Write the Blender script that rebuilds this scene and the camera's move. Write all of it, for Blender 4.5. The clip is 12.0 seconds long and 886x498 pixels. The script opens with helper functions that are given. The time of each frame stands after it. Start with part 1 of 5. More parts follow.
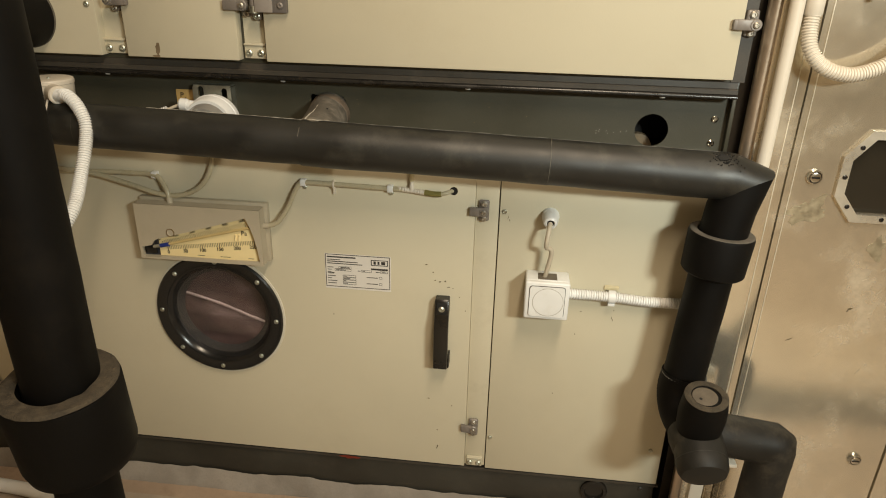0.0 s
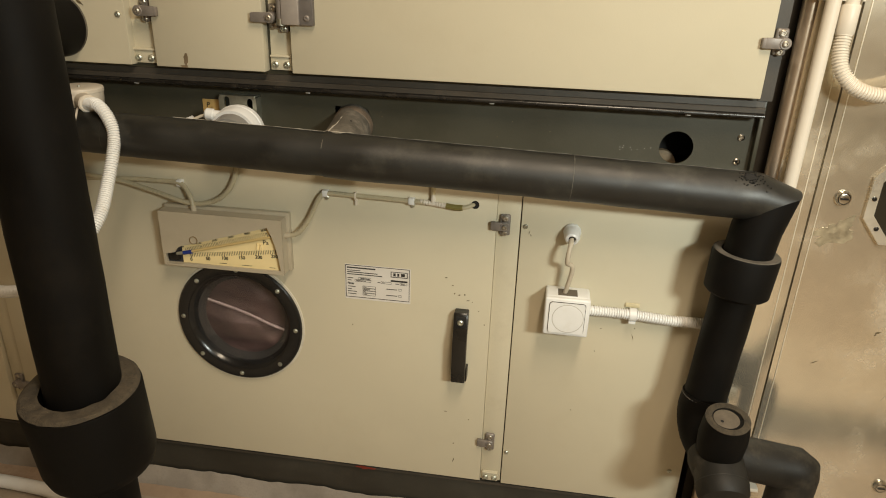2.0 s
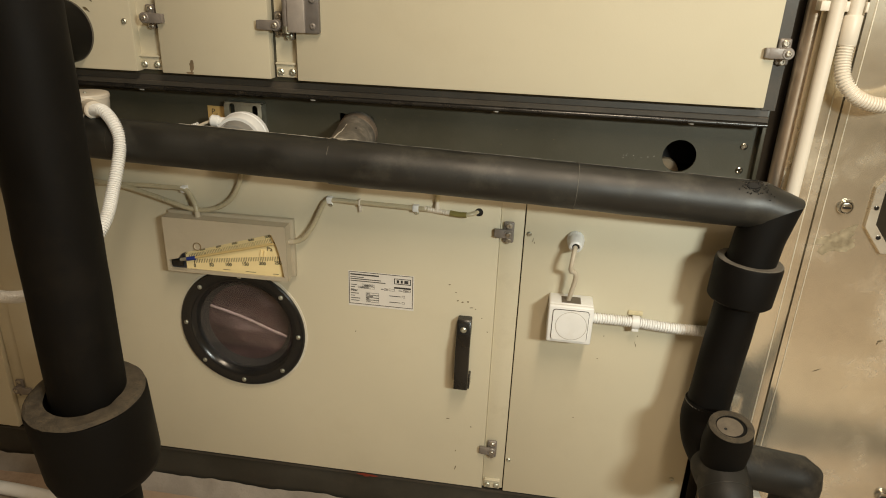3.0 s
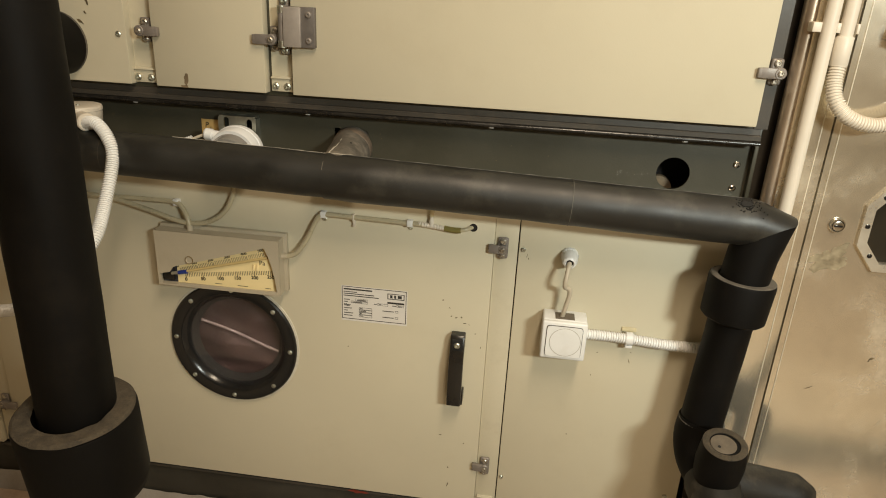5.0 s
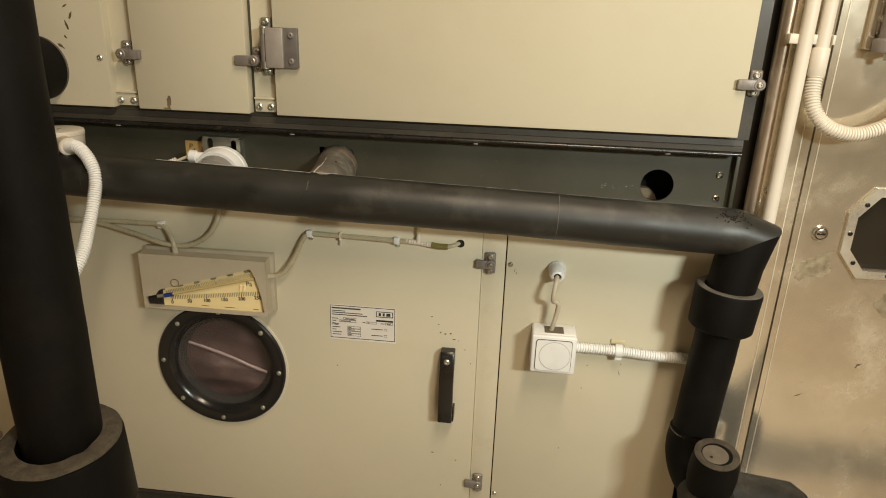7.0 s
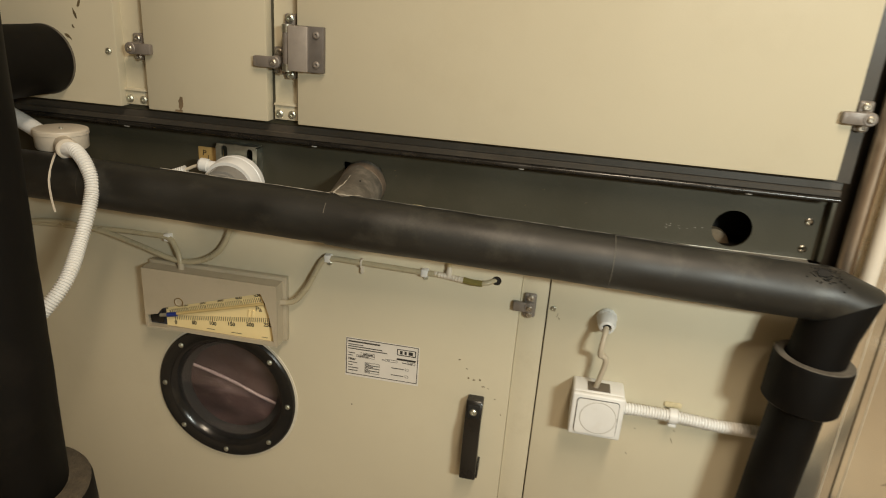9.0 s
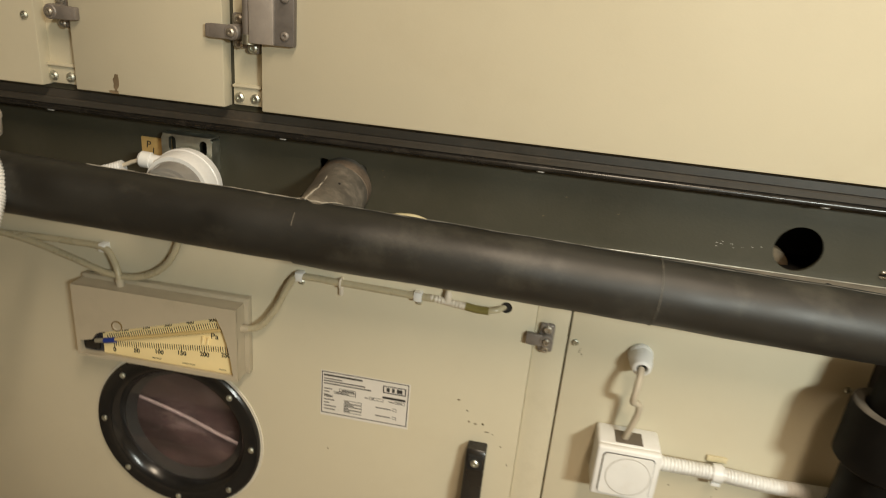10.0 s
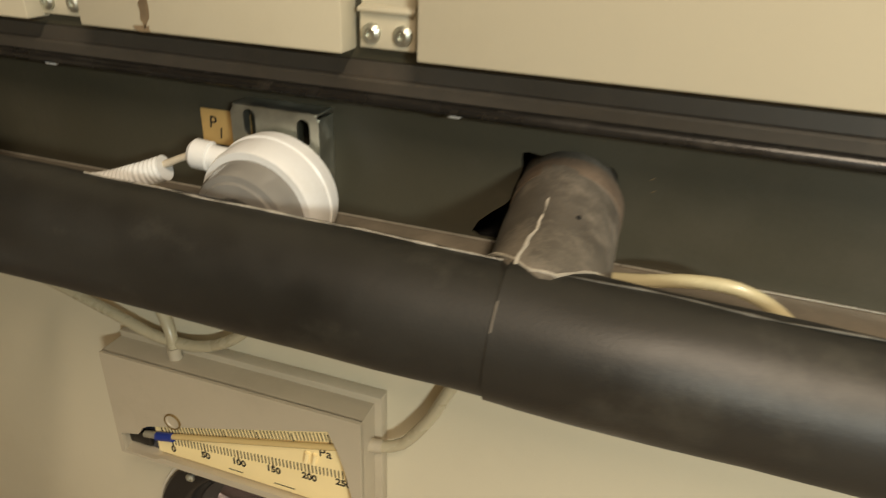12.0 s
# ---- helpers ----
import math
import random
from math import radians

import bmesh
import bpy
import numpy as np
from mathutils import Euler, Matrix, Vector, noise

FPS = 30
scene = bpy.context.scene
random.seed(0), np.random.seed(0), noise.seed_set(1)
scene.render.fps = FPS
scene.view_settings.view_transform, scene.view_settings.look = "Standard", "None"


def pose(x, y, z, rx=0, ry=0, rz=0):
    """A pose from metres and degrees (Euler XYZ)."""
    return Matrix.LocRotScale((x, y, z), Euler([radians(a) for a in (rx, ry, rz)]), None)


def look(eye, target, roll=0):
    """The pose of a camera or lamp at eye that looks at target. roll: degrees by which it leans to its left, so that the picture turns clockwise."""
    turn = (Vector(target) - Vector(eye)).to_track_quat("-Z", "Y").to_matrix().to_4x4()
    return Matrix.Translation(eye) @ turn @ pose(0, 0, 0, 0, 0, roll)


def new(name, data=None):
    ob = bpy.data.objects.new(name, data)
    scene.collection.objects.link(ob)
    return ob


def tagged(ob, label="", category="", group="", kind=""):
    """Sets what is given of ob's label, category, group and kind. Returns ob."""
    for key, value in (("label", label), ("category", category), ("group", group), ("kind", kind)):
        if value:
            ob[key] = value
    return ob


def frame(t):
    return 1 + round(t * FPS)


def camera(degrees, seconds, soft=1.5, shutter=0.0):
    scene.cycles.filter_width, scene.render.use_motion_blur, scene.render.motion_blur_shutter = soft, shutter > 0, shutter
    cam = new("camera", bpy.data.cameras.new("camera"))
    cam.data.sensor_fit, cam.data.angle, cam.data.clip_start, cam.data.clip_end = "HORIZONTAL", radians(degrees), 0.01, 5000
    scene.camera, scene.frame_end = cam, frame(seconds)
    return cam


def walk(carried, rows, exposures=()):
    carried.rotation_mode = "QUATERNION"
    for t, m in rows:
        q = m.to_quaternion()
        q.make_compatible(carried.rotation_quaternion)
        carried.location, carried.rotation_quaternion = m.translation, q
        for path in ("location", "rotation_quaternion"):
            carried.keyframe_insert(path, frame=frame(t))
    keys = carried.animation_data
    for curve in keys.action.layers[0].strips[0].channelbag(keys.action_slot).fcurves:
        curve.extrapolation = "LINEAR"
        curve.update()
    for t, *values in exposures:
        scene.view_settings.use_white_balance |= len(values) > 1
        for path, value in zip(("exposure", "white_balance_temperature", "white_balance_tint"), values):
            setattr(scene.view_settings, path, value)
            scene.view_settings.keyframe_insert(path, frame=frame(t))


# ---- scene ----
cam = camera(67.0, 12.0, soft=1.0, shutter=0.45)
PATH = [
    (0, (0.042, 0.074, 1.116), (-0.149, 1.9, 0.321), 1.4),
    (0.5, (0.047, 0.079, 1.116), (-0.151, 1.91, 0.336), 1.3),
    (1, (0.042, 0.079, 1.123), (-0.168, 1.91, 0.346), 1.9),
    (1.5, (0.043, 0.078, 1.126), (-0.182, 1.909, 0.353), 1.9),
    (2, (0.04, 0.08, 1.125), (-0.211, 1.906, 0.349), 1.9),
    (2.5, (0.023, 0.072, 1.122), (-0.209, 1.906, 0.358), 2.2),
    (3, (0.029, 0.075, 1.125), (-0.216, 1.911, 0.37), 2.2),
    (5, (0.02, 0.078, 1.128), (-0.197, 1.931, 0.41), 2.9),
    (5.5, (0.024, 0.081, 1.13), (-0.188, 1.933, 0.405), 2.8),
    (6, (0.027, 0.079, 1.127), (-0.192, 1.932, 0.407), 2.5),
    (6.5, (0.019, 0.077, 1.13), (-0.17, 1.946, 0.443), 2.0),
    (7, (0.022, 0.081, 1.133), (-0.165, 1.953, 0.453), 1.9),
    (7.2, (0.024, 0.079, 1.134), (-0.161, 1.952, 0.457), 1.9),
    (8.8, (0.021, 0.202, 1.148), (-0.249, 2.05, 0.438), 3.5),
    (9, (0.015, 0.239, 1.138), (-0.297, 2.09, 0.448), 4.1),
    (9.5, (0.014, 0.344, 1.132), (-0.369, 2.177, 0.432), 3.7),
    (10, (-0.036, 0.428, 1.106), (-0.301, 2.275, 0.387), 5.3),
    (10.5, (-0.156, 0.552, 1.107), (-0.371, 2.404, 0.385), 3.6),
    (11, (-0.211, 0.651, 1.086), (-0.426, 2.472, 0.287), 6.1),
    (11.5, (-0.205, 0.759, 1.07), (-0.625, 2.525, 0.23), 3.7),
    (12, (-0.238, 0.82, 1.031), (-0.79, 2.516, 0.127), 2.5),
]
walk(cam, [(t, look(eye, target, roll)) for t, eye, target, roll in PATH],
     exposures=((0.0, 0.0), (7.0, 0.0), (9.0, -0.12), (9.5, -0.06), (10.5, 0.12), (11.0, 0.09), (11.5, 0.17), (12.0, 0.30)))

# ---------- world and light ----------
world = bpy.data.worlds.new("world")
scene.world = world
world.use_nodes = True
world.node_tree.nodes["Background"].inputs[0].default_value = (0.10, 0.09, 0.07, 1)
world.node_tree.nodes["Background"].inputs[1].default_value = 0.25

TUBE, FILL = (0.90, 0.945, 0.855), (1.0, 0.81, 0.59)


def area_lamp(name, eye, target, sx, sy, watts, colour, spread=180):
    data = bpy.data.lights.new(name, "AREA")
    data.shape, data.size, data.size_y, data.energy, data.color = "RECTANGLE", sx, sy, watts, colour
    data.spread = radians(spread)
    ob = new(name, data)
    ob.matrix_world = look(eye, target)
    return ob


area_lamp("tube_light", (1.05, -0.52, 1.50), (0.30, 1.2, 0.78), 0.30, 0.12, 9.6, TUBE, 105)
area_lamp("ceiling_tube_light", (0.30, 0.06, 2.28), (0.30, 0.061, 0.0), 0.20, 1.10, 32.5, FILL)


# ---------- materials ----------
def material(name, colour, rough=0.5, metal=0.0, vary=0.12, scale=6.0, fine=90.0, bump=0.05, dirt=None, dirt_amount=0.0,
             dirt_scale=9.0, rough_vary=0.1, stretch=(1, 1, 1), coat=0.0, gloss=0.5):
    """A surface whose colour varies at two scales, with fine relief and, if asked, patches of dirt, wear or painted
    reflections.
    """
    m = bpy.data.materials.new(name)
    m.use_nodes = True
    t = m.node_tree
    b = t.nodes["Principled BSDF"]
    link = t.links.new
    coord = t.nodes.new("ShaderNodeTexCoord")
    mapping = t.nodes.new("ShaderNodeMapping")
    mapping.inputs["Scale"].default_value = stretch
    link(coord.outputs["Object"], mapping.inputs[0])

    def noise_node(s, detail, rough_in=0.6):
        n = t.nodes.new("ShaderNodeTexNoise")
        n.inputs["Scale"].default_value, n.inputs["Detail"].default_value, n.inputs["Roughness"].default_value = s, detail, rough_in
        link(mapping.outputs[0], n.inputs["Vector"])
        return n

    def mix(a, bb, fac):
        n = t.nodes.new("ShaderNodeMix")
        n.data_type = "RGBA"
        for sock, value in ((n.inputs[6], a), (n.inputs[7], bb)):
            if isinstance(value, tuple):
                sock.default_value = (*value, 1)
            else:
                link(value, sock)
        if isinstance(fac, float):
            n.inputs[0].default_value = fac
        else:
            link(fac, n.inputs[0])
        return n.outputs[2]

    def ramp(src, lo, hi, a=0.0, z=1.0):
        n = t.nodes.new("ShaderNodeMapRange")
        n.inputs[1].default_value, n.inputs[2].default_value, n.inputs[3].default_value, n.inputs[4].default_value = lo, hi, a, z
        link(src, n.inputs[0])
        return n.outputs[0]

    big, small = noise_node(scale, 4), noise_node(fine, 3)
    low = tuple(c * (1 - vary) for c in colour)
    high = tuple(min(1.0, c * (1 + vary)) for c in colour)
    c = mix(low, high, ramp(big.outputs["Fac"], 0.3, 0.7))
    c = mix(c, tuple(x * (1 - vary) for x in colour), ramp(small.outputs["Fac"], 0.5, 0.9, 0.0, 0.6))
    if dirt:
        patch = noise_node(dirt_scale, 8, 0.72)
        c = mix(c, dirt, ramp(patch.outputs["Fac"], 0.52, 0.72, 0.0, dirt_amount))
    link(c, b.inputs["Base Color"])
    link(ramp(big.outputs["Fac"], 0.3, 0.7, max(0.02, rough - rough_vary), min(1, rough + rough_vary)), b.inputs["Roughness"])
    b.inputs["Metallic"].default_value = metal
    if dirt and metal:
        link(ramp(patch.outputs["Fac"], 0.52, 0.72, metal, metal * (1 - dirt_amount)), b.inputs["Metallic"])
    b.inputs["Coat Weight"].default_value = coat
    b.inputs["Specular IOR Level"].default_value = gloss
    if bump:
        n = t.nodes.new("ShaderNodeBump")
        n.inputs["Strength"].default_value, n.inputs["Distance"].default_value = bump, 0.002
        link(small.outputs["Fac"], n.inputs["Height"])
        link(n.outputs[0], b.inputs["Normal"])
    return m


BEIGE = material("beige_powder_coat", (0.60, 0.55, 0.415), 0.42, vary=0.035, scale=2.2, fine=420, bump=0.06, dirt=(0.36, 0.28, 0.16), dirt_amount=0.10, dirt_scale=5)
BEIGE_EDGE = material("beige_mullion_paint", (0.585, 0.536, 0.405), 0.45, vary=0.05, scale=3, fine=300, bump=0.06, dirt=(0.3, 0.24, 0.15), dirt_amount=0.2)
DARK = material("dark_grey_coated_steel", (0.052, 0.0490, 0.0335), 0.42, vary=0.15, scale=4, fine=260, bump=0.08, dirt=(0.095, 0.085, 0.066), dirt_amount=0.25, dirt_scale=12)
DARK_RAIL = material("dark_dusty_profile", (0.046, 0.040, 0.032), 0.5, vary=0.2, scale=9, fine=200, bump=0.06, dirt=(0.088, 0.070, 0.050), dirt_amount=0.5, dirt_scale=16)
RAIL_LIP = material("black_glossy_lip", (0.012, 0.011, 0.010), 0.28, vary=0.2, scale=20, fine=200, bump=0.05, dirt=(0.10, 0.085, 0.065), dirt_amount=0.3, dirt_scale=40)
RUBBER = material("black_foam_insulation", (0.0125, 0.0121, 0.0100), 0.50, vary=0.4, scale=10, fine=500, bump=0.06, dirt=(0.112, 0.106, 0.085), dirt_amount=0.30, dirt_scale=12, gloss=0.6)
# Near-black copy of RUBBER; the tall pipe's shaded side is in its colour.
RUBBER_DARK = material("near_black_foam_insulation", (0.0034, 0.0029, 0.0024), 0.62, vary=0.35, scale=9, fine=700, bump=0.03, dirt=(0.014, 0.011, 0.008), dirt_amount=0.6, dirt_scale=7, gloss=0.15)
RUBBER_WORN = material("worn_foam_insulation", (0.013, 0.0115, 0.009), 0.60, vary=0.4, scale=18, fine=400, bump=0.10, dirt=(0.085, 0.070, 0.050), dirt_amount=0.6, dirt_scale=13, gloss=0.38)
RUBBER_DUSTY = material("dusty_foam_insulation", (0.105, 0.094, 0.077), 0.66, vary=0.35, scale=22, fine=500, bump=0.08, dirt=(0.30, 0.265, 0.215), dirt_amount=0.75, dirt_scale=14, gloss=0.35)
FOAM_CUT = material("brown_dusty_foam_edge", (0.062, 0.049, 0.032), 0.9, vary=0.4, scale=70, fine=420, bump=0.8, dirt=(0.020, 0.016, 0.012), dirt_amount=0.7, dirt_scale=150)
SEAM_PALE = material("pale_glue_seam", (0.40, 0.37, 0.31), 0.7, vary=0.4, scale=60, fine=400, bump=0.2)
SEAM = material("grey_glue_seam", (0.10, 0.095, 0.080), 0.7, vary=0.5, scale=60, fine=400, bump=0.2)
BLACK = material("black_plastic", (0.013, 0.0115, 0.0100), 0.3, vary=0.2, scale=12, fine=300, bump=0.05)
STEEL = material("dull_stainless_steel", (0.82, 0.755, 0.62), 0.165, metal=0.84, vary=0.12, scale=5, fine=60, bump=0.02, dirt=(0.60, 0.53, 0.39), dirt_amount=0.35, dirt_scale=5, rough_vary=0.045)
BRIGHT_STEEL = material("bright_frame_steel", (0.78, 0.74, 0.64), 0.30, metal=0.75, vary=0.08, scale=9, fine=200, bump=0.02, dirt=(0.6, 0.54, 0.42), dirt_amount=0.3, dirt_scale=14)
PALE_EDGE = material("pale_folded_edge", (0.74, 0.68, 0.56), 0.35, metal=0.25, vary=0.15, scale=20, fine=300, bump=0.02)
PILLAR = material("brown_tinted_steel", (0.50, 0.41, 0.32), 0.32, metal=0.9, vary=0.14, scale=5, fine=200, bump=0.03, dirt=(0.40, 0.32, 0.23), dirt_amount=0.4, dirt_scale=9)
ZINC = material("zinc_plated_steel", (0.56, 0.57, 0.50), 0.40, metal=0.95, vary=0.18, scale=40, fine=300, bump=0.08, dirt=(0.22, 0.19, 0.12), dirt_amount=0.3, dirt_scale=40)
LATCH = material("grey_cast_latch", (0.225, 0.20, 0.18), 0.45, metal=0.25, vary=0.15, scale=60, fine=500, bump=0.12, dirt=(0.08, 0.06, 0.05), dirt_amount=0.3, dirt_scale=60)
DULL = material("dull_screw_metal", (0.42, 0.38, 0.32), 0.38, metal=0.75, vary=0.2, scale=80, fine=400, bump=0.05)
CHROME = material("bright_metal", (0.62, 0.60, 0.55), 0.2, metal=1.0, vary=0.06, scale=60, fine=300, bump=0.02)
WHITE = material("white_plastic", (0.77, 0.775, 0.765), 0.38, vary=0.04, scale=14, fine=200, bump=0.03, dirt=(0.5, 0.43, 0.31), dirt_amount=0.18, dirt_scale=30)
CREAM = material("cream_plastic_conduit", (0.67, 0.61, 0.515), 0.45, vary=0.05, scale=9, fine=200, bump=0.04, dirt=(0.42, 0.34, 0.22), dirt_amount=0.18)
GREYWHITE = material("pale_grey_plastic", (0.46, 0.405, 0.305), 0.42, vary=0.04, scale=10, fine=260, bump=0.05, dirt=(0.3, 0.25, 0.17), dirt_amount=0.25, dirt_scale=12)
SCALE_CARD = material("cream_scale_card", (0.92, 0.76, 0.41), 0.5, vary=0.03, scale=20, fine=200, bump=0.0)
INK = material("black_ink", (0.02, 0.018, 0.015), 0.6, vary=0.1, bump=0.0)
PAPER = material("white_label_film", (0.72, 0.69, 0.64), 0.35, vary=0.03, scale=20, fine=300, bump=0.02)
BLUE = material("blue_indicator", (0.015, 0.035, 0.22), 0.3, vary=0.1, bump=0.0)
CARD = material("tan_card_tag", (0.55, 0.36, 0.13), 0.7, vary=0.12, scale=40, fine=300, bump=0.1)
HOSE = material("cloudy_plastic_tube", (0.45, 0.40, 0.275), 0.3, vary=0.06, scale=30, fine=200, bump=0.02, dirt=(0.3, 0.24, 0.14), dirt_amount=0.25, dirt_scale=25, coat=0.3)
OLIVE = material("olive_rubber_sleeve", (0.20, 0.17, 0.05), 0.45, vary=0.1, scale=40, fine=200, bump=0.03)
CABLE = material("grey_cable", (0.50, 0.44, 0.34), 0.5, vary=0.06, scale=30, fine=200, bump=0.03)
# Mottled fabric; its pale patches also paint in pinkish reflections from the window.
FILTER = material("brown_filter_fabric", (0.060, 0.034, 0.031), 0.85, vary=0.45, scale=16, fine=160, bump=0.3, dirt=(0.20, 0.145, 0.14), dirt_amount=0.8, dirt_scale=11, stretch=(0.7, 1, 1.6))
HEM = material("pale_filter_hem", (0.29, 0.225, 0.215), 0.8, vary=0.15, scale=40, fine=400, bump=0.2)
FLOOR = material("worn_screed_floor", (0.38, 0.28, 0.20), 0.75, vary=0.18, scale=6, fine=120, bump=0.25, dirt=(0.16, 0.09, 0.06), dirt_amount=0.5, dirt_scale=10)
FLOOR_PALE = material("pale_floor_reflector", (0.57, 0.49, 0.385), 0.65, vary=0.1, scale=8, fine=160, bump=0.2, dirt=(0.3, 0.22, 0.14), dirt_amount=0.4, dirt_scale=9)
FLOOR_WORN = material("worn_floor_paint", (0.36, 0.29, 0.22), 0.65, vary=0.15, scale=8, fine=160, bump=0.2, dirt=(0.22, 0.15, 0.10), dirt_amount=0.45, dirt_scale=12)
SEALANT = material("grey_sealant_strip", (0.28, 0.25, 0.215), 0.6, vary=0.2, scale=12, fine=200, bump=0.2, dirt=(0.32, 0.30, 0.27), dirt_amount=0.5, dirt_scale=20)
WALL = material("painted_wall", (0.60, 0.53, 0.40), 0.8, vary=0.06, scale=2, fine=90, bump=0.15)
RED = material("red_paint_smear", (0.20, 0.025, 0.012), 0.5, vary=0.25, scale=60, fine=300, bump=0.1)
SCUFF = material("dark_scuff", (0.13, 0.098, 0.05), 0.7, vary=0.4, scale=80, fine=300, bump=0.1)
RUST = material("brown_stain", (0.20, 0.145, 0.085), 0.7, vary=0.3, scale=60, fine=300, bump=0.2)
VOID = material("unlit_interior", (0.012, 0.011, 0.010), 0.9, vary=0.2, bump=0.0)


def glass_material():
    m = bpy.data.materials.new("clear_plastic_pane")
    m.use_nodes = True
    b = m.node_tree.nodes["Principled BSDF"]
    b.inputs["Base Color"].default_value = (0.85, 0.82, 0.8, 1)
    b.inputs["Transmission Weight"].default_value = 1.0
    b.inputs["Roughness"].default_value = 0.03
    b.inputs["IOR"].default_value = 1.35
    return m


GLASS = glass_material()


# ---------- mesh helpers ----------
def thing(name, label, category, group="", at=(0, 0, 0)):
    ob = new(name)
    ob.location = at
    return tagged(ob, label, category, group)


def part(name, bm, mat, parent=None, label="", smooth=35):
    me = bpy.data.meshes.new(name)
    bm.normal_update()
    bm.to_mesh(me)
    bm.free()
    me.materials.append(mat)
    if smooth:
        me.shade_smooth()
        me.set_sharp_from_angle(angle=radians(smooth))
    ob = new(name, me)
    if parent is not None:
        ob.parent = parent
        root = parent if parent.parent is None else parent.parent
        if root.type == "EMPTY":
            ob.location = -root.location if parent is root else Vector((0, 0, 0))
    if label:
        ob["label"] = label
    return ob


def structure(name, bm, mat, label, smooth=35):
    return tagged(part(name, bm, mat, None, "", smooth), label, "", "", "structure")


def box(x0, x1, y0, y1, z0, z1, bevel=0.0, seg=2, bm=None):
    own = bmesh.new()
    bmesh.ops.create_cube(own, size=1)
    for v in own.verts:
        v.co = Vector(((x0 + x1) / 2 + v.co.x * (x1 - x0), (y0 + y1) / 2 + v.co.y * (y1 - y0), (z0 + z1) / 2 + v.co.z * (z1 - z0)))
    if bevel:
        bmesh.ops.bevel(own, geom=list(own.edges), offset=bevel, segments=seg, affect="EDGES", profile=0.5)
    return join(bm, own)


def join(bm, own):
    if bm is None:
        return own
    me = bpy.data.meshes.new("joined")
    own.to_mesh(me)
    own.free()
    bm.from_mesh(me)
    bpy.data.meshes.remove(me)
    return bm


def frame_of(d):
    d = Vector(d).normalized()
    up = Vector((0, 0, 1)) if abs(d.z) < 0.9 else Vector((0, 1, 0))
    a = d.cross(up).normalized()
    return d, a, a.cross(d).normalized()


def lathe(origin, axis, profile, sides=32, bm=None, cap0=True, cap1=True):
    """A turned body: profile is (distance along the axis, radius)."""
    own = bmesh.new()
    d, a, b = frame_of(axis)
    o = Vector(origin)
    rings = []
    for s, r in profile:
        rings.append([own.verts.new(o + d * s + (a * math.cos(2 * math.pi * k / sides) + b * math.sin(2 * math.pi * k / sides)) * r) for k in range(sides)])
    for p, q in zip(rings, rings[1:]):
        for k in range(sides):
            own.faces.new((p[k], p[(k + 1) % sides], q[(k + 1) % sides], q[k]))
    if cap0:
        own.faces.new(list(reversed(rings[0])))
    if cap1:
        own.faces.new(rings[-1])
    bmesh.ops.recalc_face_normals(own, faces=list(own.faces))
    return join(bm, own)


def ring_body(origin, axis, profile, sides=48, bm=None):
    """A closed ring: profile is a closed loop of (distance along the axis, radius)."""
    own = bmesh.new()
    d, a, b = frame_of(axis)
    o = Vector(origin)
    rings = [[own.verts.new(o + d * s + (a * math.cos(2 * math.pi * k / sides) + b * math.sin(2 * math.pi * k / sides)) * r) for k in range(sides)] for s, r in profile]
    for p, q in zip(rings, rings[1:] + rings[:1]):
        for k in range(sides):
            own.faces.new((p[k], p[(k + 1) % sides], q[(k + 1) % sides], q[k]))
    bmesh.ops.recalc_face_normals(own, faces=list(own.faces))
    return join(bm, own)


def curve_points(pts, step):
    """A smooth line through the points, in steps of about the given length."""
    pts = [Vector(p) for p in pts]
    ext = [2 * pts[0] - pts[1], *pts, 2 * pts[-1] - pts[-2]]
    out = []
    for i in range(1, len(ext) - 2):
        p0, p1, p2, p3 = ext[i - 1 : i + 3]
        n = max(2, int((p2 - p1).length / step))
        for k in range(n):
            t = k / n
            out.append(0.5 * (2 * p1 + (p2 - p0) * t + (2 * p0 - 5 * p1 + 4 * p2 - p3) * t * t + (3 * p1 - p0 - 3 * p2 + p3) * t**3))
    return out + [pts[-1]]


def sweep(pts, radius, sides=14, bm=None, caps=True, wobble=0.0, seed=0.0, trim=(0, 0)):
    """A tube along the points; joints lie in the bisecting plane, so that corners come out mitred."""
    own = bmesh.new()
    pts = [Vector(p) for p in pts]
    n = len(pts)
    dirs = [(pts[i + 1] - pts[i]).normalized() for i in range(n - 1)]
    d, a, b = frame_of(dirs[0])
    rings = []
    for i, p in enumerate(pts):
        before, after = dirs[max(0, i - 1)], dirs[min(n - 2, i)]
        turn = before.rotation_difference(after) if i else None
        plane = (before + after).normalized()
        r = radius(i) if callable(radius) else radius
        ring = []
        for k in range(sides):
            t = 2 * math.pi * k / sides
            rr = r
            if wobble:
                rr *= 1 + wobble * noise.noise(p * 16 + Vector((math.cos(t), math.sin(t), seed)) * 0.8)
            q = (a * math.cos(t) + b * math.sin(t)) * rr
            q = q - before * (q.dot(plane) / max(0.3, before.dot(plane)))
            ring.append(own.verts.new(p + q))
        rings.append(ring)
        if turn:
            a, b = turn @ a, turn @ b
    for ring in rings[:trim[0]] + rings[n - trim[1]:]:
        for v in ring:
            own.verts.remove(v)
    rings = rings[trim[0]:n - trim[1]]
    for p, q in zip(rings, rings[1:]):
        for k in range(sides):
            own.faces.new((p[k], p[(k + 1) % sides], q[(k + 1) % sides], q[k]))
    if caps:
        own.faces.new(list(reversed(rings[0])))
        own.faces.new(rings[-1])
    bmesh.ops.recalc_face_normals(own, faces=list(own.faces))
    return join(bm, own)


